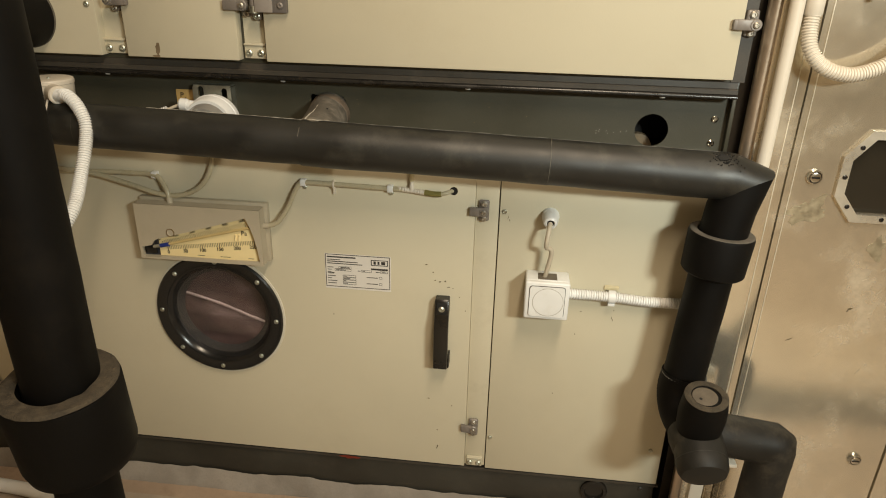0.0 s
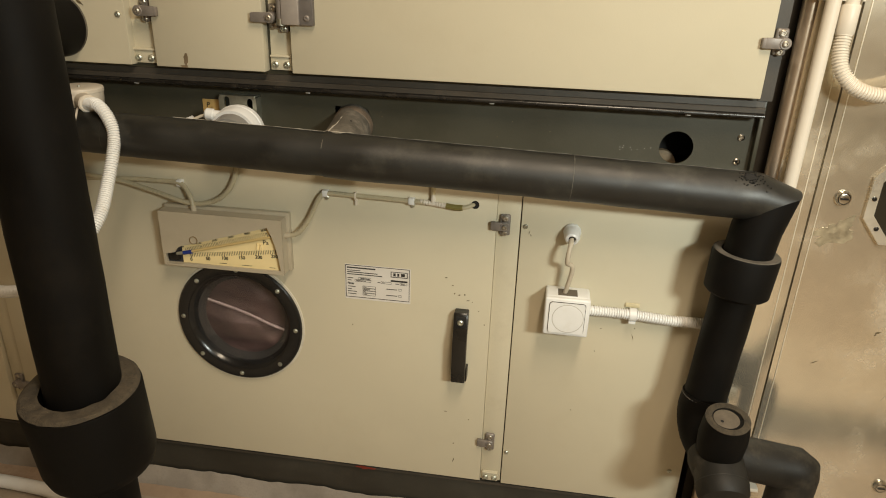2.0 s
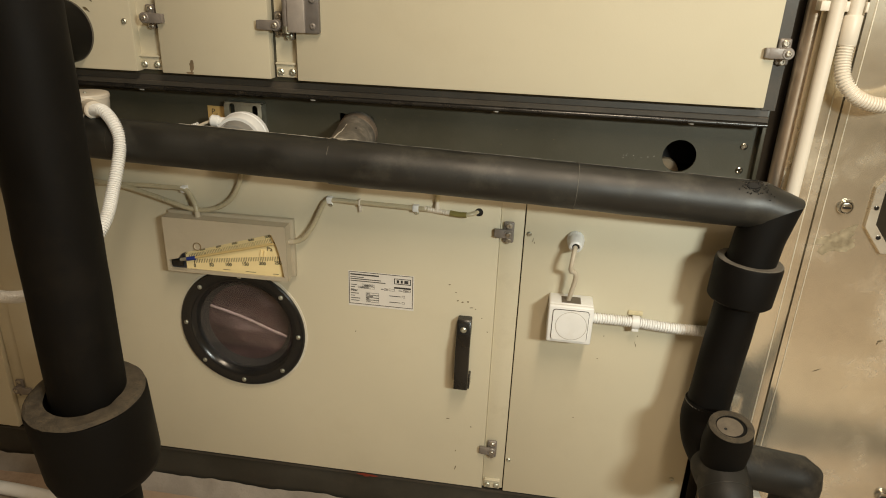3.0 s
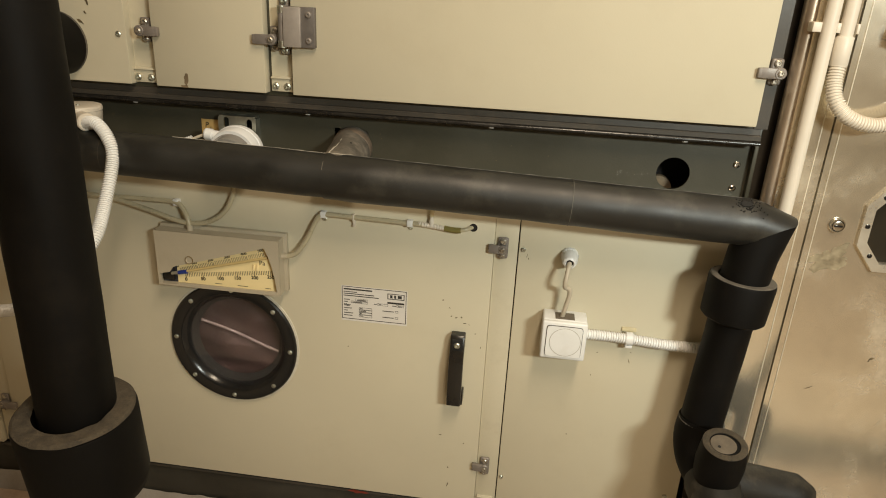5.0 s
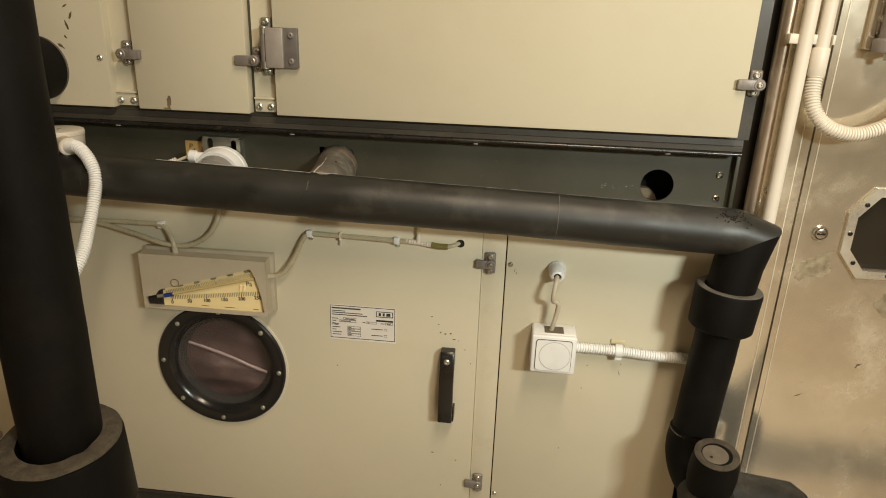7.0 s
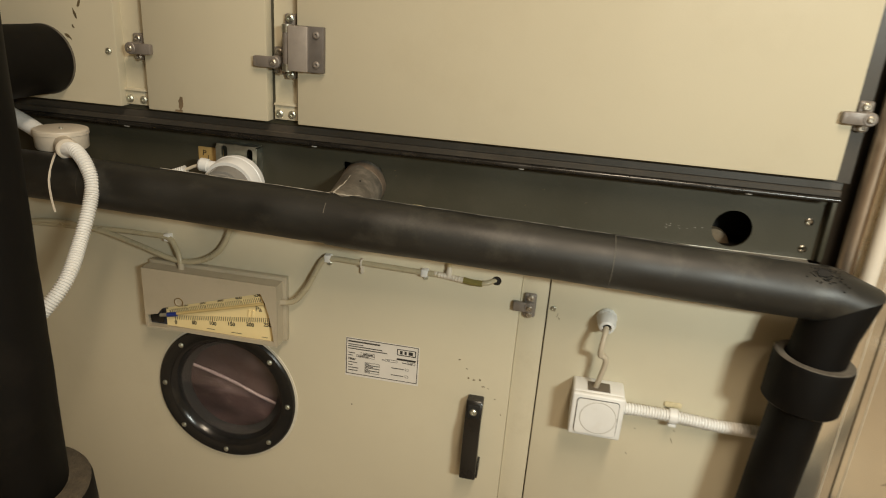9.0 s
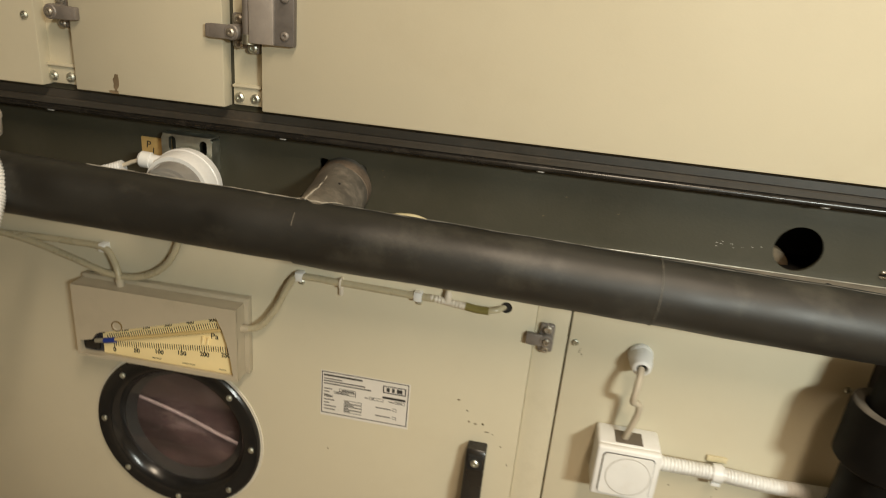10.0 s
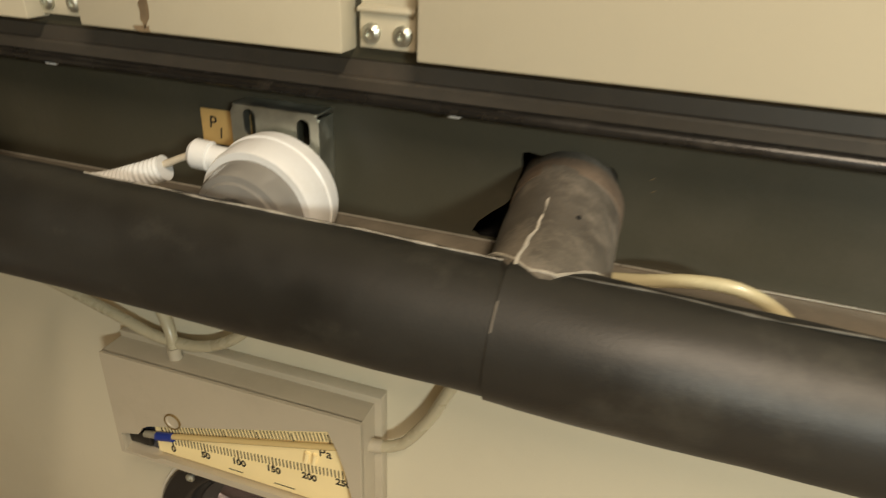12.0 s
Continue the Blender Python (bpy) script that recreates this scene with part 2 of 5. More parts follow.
def corrugated(pts, r, pitch=0.0038, sides=18, bm=None, groove=0.86):
    line = curve_points(pts, pitch / 4)
    return sweep(line, lambda i: r * (1.0, 1.0, groove, groove)[i % 4], sides, bm)


def plate_with_holes(outer, holes, axis_y, thick, bm=None, bevel=0.0):
    """A plate in the x-z plane with its front at axis_y: outer and holes are loops of (x, z)."""
    own = bmesh.new()
    edges = []
    for loop in (outer, *holes):
        vs = [own.verts.new((x, axis_y, z)) for x, z in loop]
        edges += [own.edges.new((vs[i], vs[(i + 1) % len(vs)])) for i in range(len(vs))]
    bmesh.ops.triangle_fill(own, edges=edges, use_beauty=True, use_dissolve=False, normal=(0, -1, 0))
    geo = bmesh.ops.extrude_face_region(own, geom=list(own.faces))
    for v in [g for g in geo["geom"] if isinstance(g, bmesh.types.BMVert)]:
        v.co.y += thick
    bmesh.ops.recalc_face_normals(own, faces=list(own.faces))
    return join(bm, own)


def circle_loop(cx, cz, r, n=48):
    return [(cx + r * math.cos(2 * math.pi * k / n), cz + r * math.sin(2 * math.pi * k / n)) for k in range(n)]


def rect_loop(x0, x1, z0, z1):
    return [(x0, z0), (x1, z0), (x1, z1), (x0, z1)]


def round_loop(x0, x1, z0, z1, r, n=6):
    out = []
    for cx, cz, a0 in ((x1 - r, z1 - r, 0), (x0 + r, z1 - r, 90), (x0 + r, z0 + r, 180), (x1 - r, z0 + r, 270)):
        out += [(cx + r * math.cos(radians(a0 + 90 * k / n)), cz + r * math.sin(radians(a0 + 90 * k / n))) for k in range(n + 1)]
    return out


def screw_bm(x, y, z, r=0.0045, bm=None, axis=(0, -1, 0), hexa=False):
    """A domed screw head with a recess, standing on the face at (x, y, z)."""
    o = Vector((x, y, z))
    return lathe(o, axis, [(-0.003, r * 0.9), (0.0, r), (r * 0.35, r * 0.95), (r * 0.62, r * 0.6), (r * 0.62, r * 0.38), (r * 0.3, r * 0.3)], 6 if hexa else 16, bm)


def text_mesh(name, body, size, at, mat, parent, roll=0.0, align="CENTER", y_turn=0.0):
    cu = bpy.data.curves.new(name, "FONT")
    cu.body, cu.size, cu.align_x, cu.align_y, cu.extrude, cu.offset = body, size, align, "CENTER", 0.0002, size * 0.022 if size < 0.011 else 0.0
    tmp = bpy.data.objects.new(name, cu)
    scene.collection.objects.link(tmp)
    me = bpy.data.meshes.new_from_object(tmp.evaluated_get(bpy.context.evaluated_depsgraph_get()))
    scene.collection.objects.unlink(tmp)
    bpy.data.objects.remove(tmp)
    me.name = name
    me.transform(pose(*at, 90, 0, 0) @ pose(0, 0, 0, 0, 0, roll))
    me.materials.clear()
    me.materials.append(mat)
    ob = new(name, me)
    if parent is not None:
        ob.parent = parent
        root = parent if parent.parent is None else parent.parent
        if root.type == "EMPTY" and parent is root:
            ob.location = -root.location
    return ob


# ---------- the room ----------
FRONT = 1.20      # front of the lower doors
UPPER = 1.19      # front of the upper doors
BAND = 1.235      # front of the dark band between them
structure("floor", box(-2.6, 2.4, -1.9, 2.2, -0.10, 0.0), FLOOR, "worn brown screed floor of a plant room")
structure("ceiling", box(-2.6, 2.4, -1.9, 2.2, 2.40, 2.50), WALL, "plain painted plant room ceiling")
structure("wall_south", box(-2.6, 2.4, -2.0, -1.9, 0.0, 2.40), WALL, "plain painted plant room wall")
structure("wall_north", box(-2.6, 2.4, 2.2, 2.3, 0.0, 2.40), WALL, "plain painted wall behind the machines")
structure("wall_west", box(-2.7, -2.6, -1.9, 2.2, 0.0, 2.40), WALL, "plain painted plant room wall")
structure("wall_east", box(2.4, 2.5, -1.9, 2.2, 0.0, 2.40), WALL, "plain painted plant room wall")


def floor_margin(name, y0, y1, h, mat, label, seed):
    """A low uneven strip that runs along the foot of the machine."""
    bm = bmesh.new()
    rows = []
    n = 420
    for i in range(n + 1):
        x = -2.2 + 2.64 * i / n
        w = 0.007 * noise.noise(Vector((x * 9, seed, 0))) + 0.004 * noise.noise(Vector((x * 37, seed, 1)))
        rows.append([bm.verts.new(c) for c in ((x, y1, 0.0), (x, y1, h + w * (1.0 if h > 0.02 else 0.05)), (x, y0 + 0.002, 0.006), (x, y0 + w * 0.5, 0.0))])
    for p, q in zip(rows, rows[1:]):
        for k in range(3):
            bm.faces.new((p[k], p[k + 1], q[k + 1], q[k]))
    bmesh.ops.recalc_face_normals(bm, faces=list(bm.faces))
    return structure(name, bm, mat, label)


floor_margin("sealant_strip", 1.190, 1.2085, 0.040, SEALANT, "grey sealant strip along the foot of the machine", 3.0)
# Unseen strip, added to give the steel cabinet its dark mirrored band.
structure("reflected_floor_strip", box(-2.2, 2.2, 0.575, 0.735, 0.0, 0.005, 0.001), DARK, "dark floor strip added so that the steel cabinet mirrors a dark band")
# Pale sheet out of view, added so the steel reflects something bright.
structure("floor_reflector_rear", box(-2.59, 2.39, -1.89, 0.5745, 0.0, 0.004), FLOOR_PALE, "unseen pale aisle floor added to brighten what the steel cabinet mirrors")
structure("floor_paint", box(-2.2, 2.2, 0.7355, 1.150, 0.0, 0.004), FLOOR_WORN, "pale worn floor paint in front of the machine")

# ---------- air handling unit: lower section ----------
lower = thing("air_handler_section", "beige sheet-metal air handler section on a dark plinth", "air handler", at=(-0.5, 1.6, 0))
WX, WZ = -0.522, 0.452
part("casing", box(-2.2, 0.376, 1.262, 2.1, 0.118, 0.816), VOID, lower, "unlit casing body")
part("top_ledge", box(-2.2, 0.383, 1.205, 1.2345, 0.8165, 0.8235, 0.0015), material("brown_grey_ledge", (0.17, 0.148, 0.115), 0.40, vary=0.2, scale=12, fine=200, bump=0.1, dirt=(0.36, 0.31, 0.24), dirt_amount=0.6, dirt_scale=7), lower, "dusty brown-grey ledge")
part("ledge_edge", box(-2.2, 0.383, 1.2325, 1.2346, 0.8236, 0.8246, 0.0003), material("bare_sheet_edge", (0.52, 0.49, 0.42), 0.35, metal=0.5, vary=0.3, scale=20, fine=300, bump=0.05), lower)
for x in (-0.72, -0.035, 0.31):
    part("ledge_hole", lathe((x, 1.2185, 0.8238), (0, 0, 1), [(0.0, 0.0035), (0.0004, 0.0032)], 14), VOID, lower)
part("plinth", box(-2.2, 0.381, 1.212, 2.1, 0.0, 0.114, 0.002), material("grimy_base_paint", (0.033, 0.0305, 0.0235), 0.5, vary=0.25, scale=8, fine=200, bump=0.1, dirt=(0.07, 0.06, 0.045), dirt_amount=0.35, dirt_scale=14), lower, "dark grey base rail")
part("plinth_lip", box(-2.2, 0.387, 1.2045, 1.2118, 0.1135, 0.1195, 0.001), DARK_RAIL, lower)
part("drain_cap", lathe((0.258, 1.212, 0.085), (0, -1, 0), [(0, 0.028), (0.006, 0.028), (0.008, 0.025), (0.008, 0.020), (0.003, 0.018)], 28), BLACK, lower)
part("plinth_bolt", screw_bm(0.353, 1.212, 0.100, 0.005), DARK_RAIL, lower)

part("mullion", box(-0.0192, 0.0229, 1.2045, 1.231, 0.128, 0.816, 0.0015), BEIGE_EDGE, lower)
part("mullion", box(-1.088, -1.054, 1.2085, 1.231, 0.128, 0.816, 0.0015), BEIGE_EDGE, lower)


def panel_door(x0, x1, z0, z1, y, hole=None):
    """A folded sheet-metal door with rolled edges."""
    own = bmesh.new()
    if hole:
        own = plate_with_holes(rect_loop(x0, x1, z0, z1), [circle_loop(*hole, 64)], y, 0.028)
        sharp = [e for e in own.edges if abs(e.verts[0].co.y - y) < 1e-6 and abs(e.verts[1].co.y - y) < 1e-6 and len(e.link_faces) == 2
                 and abs(e.link_faces[0].normal.dot(e.link_faces[1].normal)) < 0.3]
        outer = [e for e in sharp if (abs(e.verts[0].co.x - x0) < 1e-5 and abs(e.verts[1].co.x - x0) < 1e-5) or (abs(e.verts[0].co.x - x1) < 1e-5 and abs(e.verts[1].co.x - x1) < 1e-5)
                 or (abs(e.verts[0].co.z - z0) < 1e-5 and abs(e.verts[1].co.z - z0) < 1e-5) or (abs(e.verts[0].co.z - z1) < 1e-5 and abs(e.verts[1].co.z - z1) < 1e-5)]
        bmesh.ops.bevel(own, geom=outer, offset=0.0018, segments=2, affect="EDGES", profile=0.5)
        return own
    own.free()
    return box(x0, x1, y, y + 0.028, z0, z1, 0.0018)


main_door = thing("access_door", "beige powder-coated access door with a round viewing window", "door", at=(-0.5, FRONT, 0.12))
part("door_leaf", panel_door(-1.050, -0.0195, 0.1255, 0.812, FRONT, (WX, WZ, 0.1046)), BEIGE, main_door)
part("screw", screw_bm(-0.884, FRONT, 0.731, 0.0052), ZINC, main_door)
side_panel = thing("side_panel", "beige powder-coated fixed panel beside the access door", "panel", at=(0.2, FRONT, 0.12))
part("panel_sheet", panel_door(0.0245, 0.380, 0.1255, 0.812, FRONT), BEIGE, side_panel)
for x, z in ((0.029 + 0.0035, 0.706), (0.0315, 0.208), (0.357, 0.211), (0.360, 0.700)):
    part("screw", screw_bm(x, FRONT, z, 0.0046), ZINC, side_panel)
left_panel = thing("side_panel", "beige powder-coated panel beyond the access door", "panel", at=(-1.5, FRONT, 0.12))
part("panel_sheet", panel_door(-2.2, -1.092, 0.1255, 0.812, FRONT), BEIGE, left_panel)

# the round window
window = thing("viewing_window", "round black-framed viewing window in a beige door", "window", at=(WX, FRONT, WZ))
part("outer_gasket", ring_body((WX, FRONT, WZ), (0, -1, 0), [(-0.001, 0.1352), (0.0016, 0.1345), (0.0016, 0.129), (-0.001, 0.129)]), material("clear_gasket", (0.66, 0.62, 0.52), 0.25, vary=0.1, bump=0.0), window, "pale gasket rim")
part("frame", ring_body((WX, FRONT, WZ), (0, -1, 0), [(-0.001, 0.1305), (0.005, 0.1305), (0.0075, 0.128), (0.0075, 0.110), (0.006, 0.106), (-0.004, 0.099), (-0.012, 0.096), (-0.012, 0.104), (-0.001, 0.104)], 64), material("glossy_black_plastic", (0.012, 0.012, 0.012), 0.21, vary=0.2, scale=12, fine=300, bump=0.04, rough_vary=0.05), window, "black plastic frame")
for k in range(8):
    t = radians(-2 + 45 * k)
    part("frame_screw", screw_bm(WX + 0.118 * math.cos(t), FRONT - 0.0075, WZ + 0.118 * math.sin(t), 0.0048), ZINC, window)
pane = part("pane", lathe((WX, FRONT + 0.0085, WZ), (0, 1, 0), [(0, 0.0968), (0.003, 0.0968)], 48), GLASS, window, "clear plastic pane")
pane.visible_shadow = False
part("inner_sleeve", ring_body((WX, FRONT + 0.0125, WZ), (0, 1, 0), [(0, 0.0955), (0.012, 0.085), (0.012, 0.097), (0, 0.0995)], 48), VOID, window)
bag_bm = bmesh.new()
grid = []
for i in range(33):
    row = []
    for k in range(33):
        x, z = -0.10 + 0.2 * i / 32, -0.10 + 0.2 * k / 32
        slope = z + 0.35 * x - 0.012
        y = FRONT + 0.0350 + 0.004 * math.cos(slope * 60) + 0.0022 * noise.noise(Vector((x * 30, z * 40, 2)))
        row.append(bag_bm.verts.new((WX + x, y, WZ + z)))
    grid.append(row)
for i in range(32):
    for k in range(32):
        bag_bm.faces.new((grid[i][k], grid[i + 1][k], grid[i + 1][k + 1], grid[i][k + 1]))
bag = tagged(part("filter_bag", bag_bm, FILTER), "brown fabric filter bag behind a round window", "filter")
hem = curve_points([(WX - 0.083, FRONT + 0.0275, WZ + 0.030), (WX - 0.04, FRONT + 0.0265, WZ + 0.019), (WX, FRONT + 0.0270, WZ + 0.006), (WX + 0.045, FRONT + 0.0265, WZ - 0.012), (WX + 0.082, FRONT + 0.0275, WZ - 0.026)], 0.006)
part("hem", sweep(hem, lambda i: 0.0027 + 0.0008 * noise.noise(Vector((i * 0.5, 0, 8))), 8), HEM, bag, "pale stitched hem")

# the bow handle
prof = [(0.384, 0.0), (0.384, 0.030), (0.387, 0.034), (0.410, 0.034), (0.470, 0.034), (0.497, 0.026), (0.526, 0.022), (0.530, 0.018), (0.530, 0.0),
        (0.500, 0.0), (0.494, 0.010), (0.480, 0.017), (0.420, 0.018), (0.410, 0.012), (0.406, 0.0)]
hb = bmesh.new()
loops = []
for x in (-0.0865, -0.0595):
    loops.append([hb.verts.new((x, FRONT - d, z)) for z, d in prof])
n = len(prof)
for k in range(n):
    hb.faces.new((loops[0][k], loops[0][(k + 1) % n], loops[1][(k + 1) % n], loops[1][k]))
hb.faces.new(loops[0])
hb.faces.new(loops[1])
bmesh.ops.recalc_face_normals(hb, faces=list(hb.faces))
bmesh.ops.bevel(hb, geom=[e for e in hb.edges if abs(e.verts[0].co.x - e.verts[1].co.x) < 1e-6], offset=0.0022, segments=2, affect="EDGES", profile=0.5)
handle = part("door_handle", hb, BLACK, main_door, "black plastic bow handle")
part("recess", box(-0.083, -0.063, FRONT - 0.0262, FRONT - 0.020, 0.502, 0.5255, 0.002), VOID, handle)
part("handle_screw", screw_bm(-0.073, FRONT - 0.0262, 0.514, 0.0062), ZINC, handle)
part("foot_clip", box(-0.0605, -0.0565, FRONT - 0.026, FRONT, 0.385, 0.411, 0.0015), BLACK, handle)


# ---------- clamps, hinge and corner brackets ----------
def clamp_latch(x, y, z, side, group, label, sx=1.0):
    """A screwed base with a lever that reaches over the door's edge; side -1 reaches to -x."""
    ob = thing("clamp_latch", label, "latch", group, at=(x, y, z))
    part("base", box(x - 0.0095, x + 0.0095, y - 0.007, y, z - 0.020, z + 0.020, 0.0035, 3), LATCH, ob)
    part("base_screw", screw_bm(x, y - 0.007, z + 0.0125, 0.0060), DULL, ob)
    part("base_screw", screw_bm(x, y - 0.007, z - 0.0150, 0.0056), DULL, ob)
    face = UPPER if z > 0.9 else FRONT
    ends = sorted((x, x + side * 0.028 * sx)), sorted((x + side * 0.021 * sx, x + side * 0.0325 * sx))
    lever = join(box(*ends[0], face - 0.0100, face - 0.0036, z - 0.0092, z + 0.0068, 0.0016),
                 lathe((x, y - 0.006, z - 0.001), (0, -1, 0), [(0, 0.009), (y - face + 0.0035, 0.009), (y - face + 0.0050, 0.0075)], 20))
    lever = join(lever, box(*ends[1], face - 0.0096, face - 0.0006, z - 0.0086, z + 0.0062, 0.0016))
    lv = part("lever", lever, LATCH, ob, "grey cast lever")
    part("pivot_screw", screw_bm(x, face - 0.0110, z - 0.001, 0.0050), DULL, lv)
    return ob


GL = "door clamps"
clamp_latch(-0.642, 1.208, 1.043, 1, GL, "grey metal clamp latch on the upper mullion")
clamp_latch(-0.412, 1.208, 1.041, -1, GL, "grey metal clamp latch beside the large hinge")
clamp_latch(0.3925, 1.208, 1.036, -1, GL, "grey metal clamp latch holding the large upper door")
clamp_latch(-0.004, 1.2045, 0.706, -1, GL, "grey metal clamp latch at the lower door's top corner", 0.78)
clamp_latch(-0.004, 1.2045, 0.230, -1, GL, "grey metal clamp latch at the lower door's foot", 0.78)
clamp_latch(-1.068, 1.2085, 0.235, 1, GL, "grimy metal clamp latch by the far edge of the lower door")


def corner_tab(x0, x1, z0, z1, y, mat, group):
    ob = thing("corner_bracket", "small beige corner bracket with two domed screws", "bracket", group, at=((x0 + x1) / 2, y, z0))
    part("plate", box(x0, x1, y - 0.004, y, z0, z1, 0.0012), mat, ob)
    part("fold", box(x0, x1, y - 0.0075, y - 0.004, z1 - 0.004, z1 - 0.0008, 0.001), mat, ob)
    for fx in (0.22, 0.78):
        part("bracket_screw", screw_bm(x0 + (x1 - x0) * fx, y - 0.004, z0 + (z1 - z0) * 0.36, 0.0062), ZINC, ob)
    return ob


corner_tab(-0.6745, -0.632, 0.9535, 0.979, 1.208, BEIGE_EDGE, "corner brackets")
corner_tab(-0.4225, -0.3855, 0.9535, 0.979, 1.208, BEIGE_EDGE, "corner brackets")
corner_tab(-0.0150, 0.0175, 0.129, 0.153, 1.2045, BEIGE_EDGE, "corner brackets")

# ---------- air handling unit: upper section ----------
upper = thing("air_handler_section", "beige air handler section with dark frame above the lower one", "air handler", at=(-0.5, 1.6, 0.83))
part("casing", box(-2.2, 0.392, 1.310, 2.1, 0.826, 2.30), VOID, upper, "unlit casing body")
band_holes = [circle_loop(0.2725, 0.8562, 0.0278, 40), []]
# The long lower-left lobe shapes the branch's shadow wedge into the opening.
for k in range(64):
    t = 2 * math.pi * k / 64
    rr = 1.0 + 0.03 * noise.noise(Vector((k * 0.4, 0, 3))) + 0.26 * math.exp(-((t - 2.35) / 0.16) ** 2) + 1.05 * math.exp(-((t - 3.66) / 0.24) ** 2) + 0.14 * math.exp(-((t - 0.75) / 0.22) ** 2)
    band_holes[1].append((-0.290 + rr * 0.0350 * math.cos(t), max(0.8242, 0.8605 + rr * 0.0345 * math.sin(t))))
part("band", plate_with_holes(rect_loop(-2.2, 0.392, 0.8232, 0.946), band_holes, BAND, 0.004), DARK, upper, "dark grey metal band")
part("band_end", box(0.392, 0.3985, 1.222, 1.239, 0.826, 0.946, 0.001), DARK, upper)
part("hole_backing", lathe((0.262, 1.302, 0.812), (0, -1, 0), [(0, 0.026), (0.010, 0.025), (0.012, 0.018)], 24), RUST, upper, "brown duct visible in the hole")
for z in (0.880, 0.839):
    part("band_rivet", lathe((0.373, BAND, z), (0, -1, 0), [(0, 0.0058), (0.002, 0.0056), (0.003, 0.004), (0.001, 0.0022)], 18), CHROME, upper)


def extruded(prof, x0, x1):
    """A profile of (y, z) drawn out along x."""
    bm = bmesh.new()
    ends = [[bm.verts.new((x, y, z)) for y, z in prof] for x in (x0, x1)]
    for k in range(len(prof)):
        m = (k + 1) % len(prof)
        bm.faces.new((ends[0][k], ends[0][m], ends[1][m], ends[1][k]))
    bm.faces.new(ends[0])
    bm.faces.new(ends[1])
    bmesh.ops.recalc_face_normals(bm, faces=list(bm.faces))
    return bm


part("rail", extruded([(1.234, 0.9262), (1.2040, 0.9262), (1.2032, 0.9270), (1.2032, 0.9335), (1.2045, 0.9350), (1.2080, 0.9356), (1.2088, 0.9450), (1.234, 0.9450)], -2.2, 0.3915), DARK_RAIL, upper, "dusty dark rail profile")
part("rail_lip", extruded([(1.234, 0.9195), (1.2000, 0.9195), (1.1988, 0.9203), (1.1984, 0.9214), (1.1988, 0.9236), (1.1996, 0.9250), (1.2010, 0.9259), (1.234, 0.9259)], -2.2, 0.3915), RAIL_LIP, upper, "glossy black rail lip")
# WHITE on these zinc bolts paints in the light their heads catch.
for x in (-0.998, -0.680, -0.361, -0.041, 0.277):
    part("rail_bolt", lathe((x, 1.2095, 0.9195), (0, -0.35, -1), [(-0.001, 0.0046), (0.0032, 0.0046), (0.0040, 0.0036)], 6), WHITE, upper)
part("back_frame", box(-2.2, 0.3995, 1.2095, 1.244, 0.9455, 2.30), DARK, upper, "dark frame behind the doors")
part("edge_strip", box(0.3790, 0.4000, 1.2070, 1.2092, 0.9458, 2.30), DARK_RAIL, upper, "brown-black frame strip")
part("mullion", box(-0.6755, -0.6305, 1.208, 1.2095, 0.953, 2.30), BEIGE_EDGE, upper)
part("mullion", box(-0.4225, -0.3840, 1.208, 1.2095, 0.953, 2.30), BEIGE_EDGE, upper)
for x0, x1, label in ((-2.2, -0.672, "beige powder-coated upper panel with dark scuffs"), (-0.6255, -0.4275, "narrow beige upper door with a worn brown chip at its foot"), (-0.380, 0.3770, "large plain beige powder-coated upper door")):
    ob = thing("upper_door", label, "door", "upper doors", at=((x0 + x1) / 2, UPPER, 0.951))
    part("door_leaf", panel_door(x0, x1, 0.951, 2.28, UPPER), BEIGE, ob)
    if x1 < -0.6:
        part("screw", screw_bm(-0.685, UPPER, 1.034, 0.0052), ZINC, ob)


def smear(name, x, z, w, h, y, mat, parent, seed, lean=0.0):
    """A thin, ragged mark on a painted face."""
    bm = bmesh.new()
    vs = []
    count = 44 if w * h > 0.0004 else 14
    for k in range(count):
        t = 2 * math.pi * k / count
        r = 0.72 + 0.55 * noise.noise(Vector((math.cos(t) * 1.6 + seed, math.sin(t) * 1.6, seed)))
        if count > 14:
            r += 0.25 * noise.noise(Vector((math.cos(t) * 6 + seed, math.sin(t) * 6, seed)))
        px, pz = w / 2 * r * math.cos(t), h / 2 * r * math.sin(t)
        vs.append(bm.verts.new((x + px * math.cos(lean) - pz * math.sin(lean), y, z + px * math.sin(lean) + pz * math.cos(lean))))
    bm.faces.new(vs)
    geo = bmesh.ops.extrude_face_region(bm, geom=list(bm.faces))
    for v in [g for g in geo["geom"] if isinstance(g, bmesh.types.BMVert)]:
        v.co.y -= 0.0004
    bmesh.ops.recalc_face_normals(bm, faces=list(bm.faces))
    return part(name, bm, mat, parent, smooth=0)


doors = [o for o in scene.objects if o.name.startswith("upper_door")]
HINGE_DARK = material("dark_hinge_metal", (0.15, 0.135, 0.125), 0.45, metal=0.3, vary=0.12, scale=60, fine=400, bump=0.1)
hinge = part("door_hinge", box(-0.390, -0.336, 1.1795, 1.1895, 1.030, 1.0935, 0.0015), HINGE_DARK, doors[2], "large grey metal hinge")
part("base_plate", box(-0.4035, -0.3860, 1.2005, 1.208, 1.016, 1.108, 0.0025), LATCH, hinge)
part("knuckle", lathe((-0.3925, 1.1835, 1.029), (0, 0, 1), [(0, 0.0055), (0.003, 0.0065), (0.0625, 0.0065), (0.0655, 0.0055)], 20), LATCH, hinge)
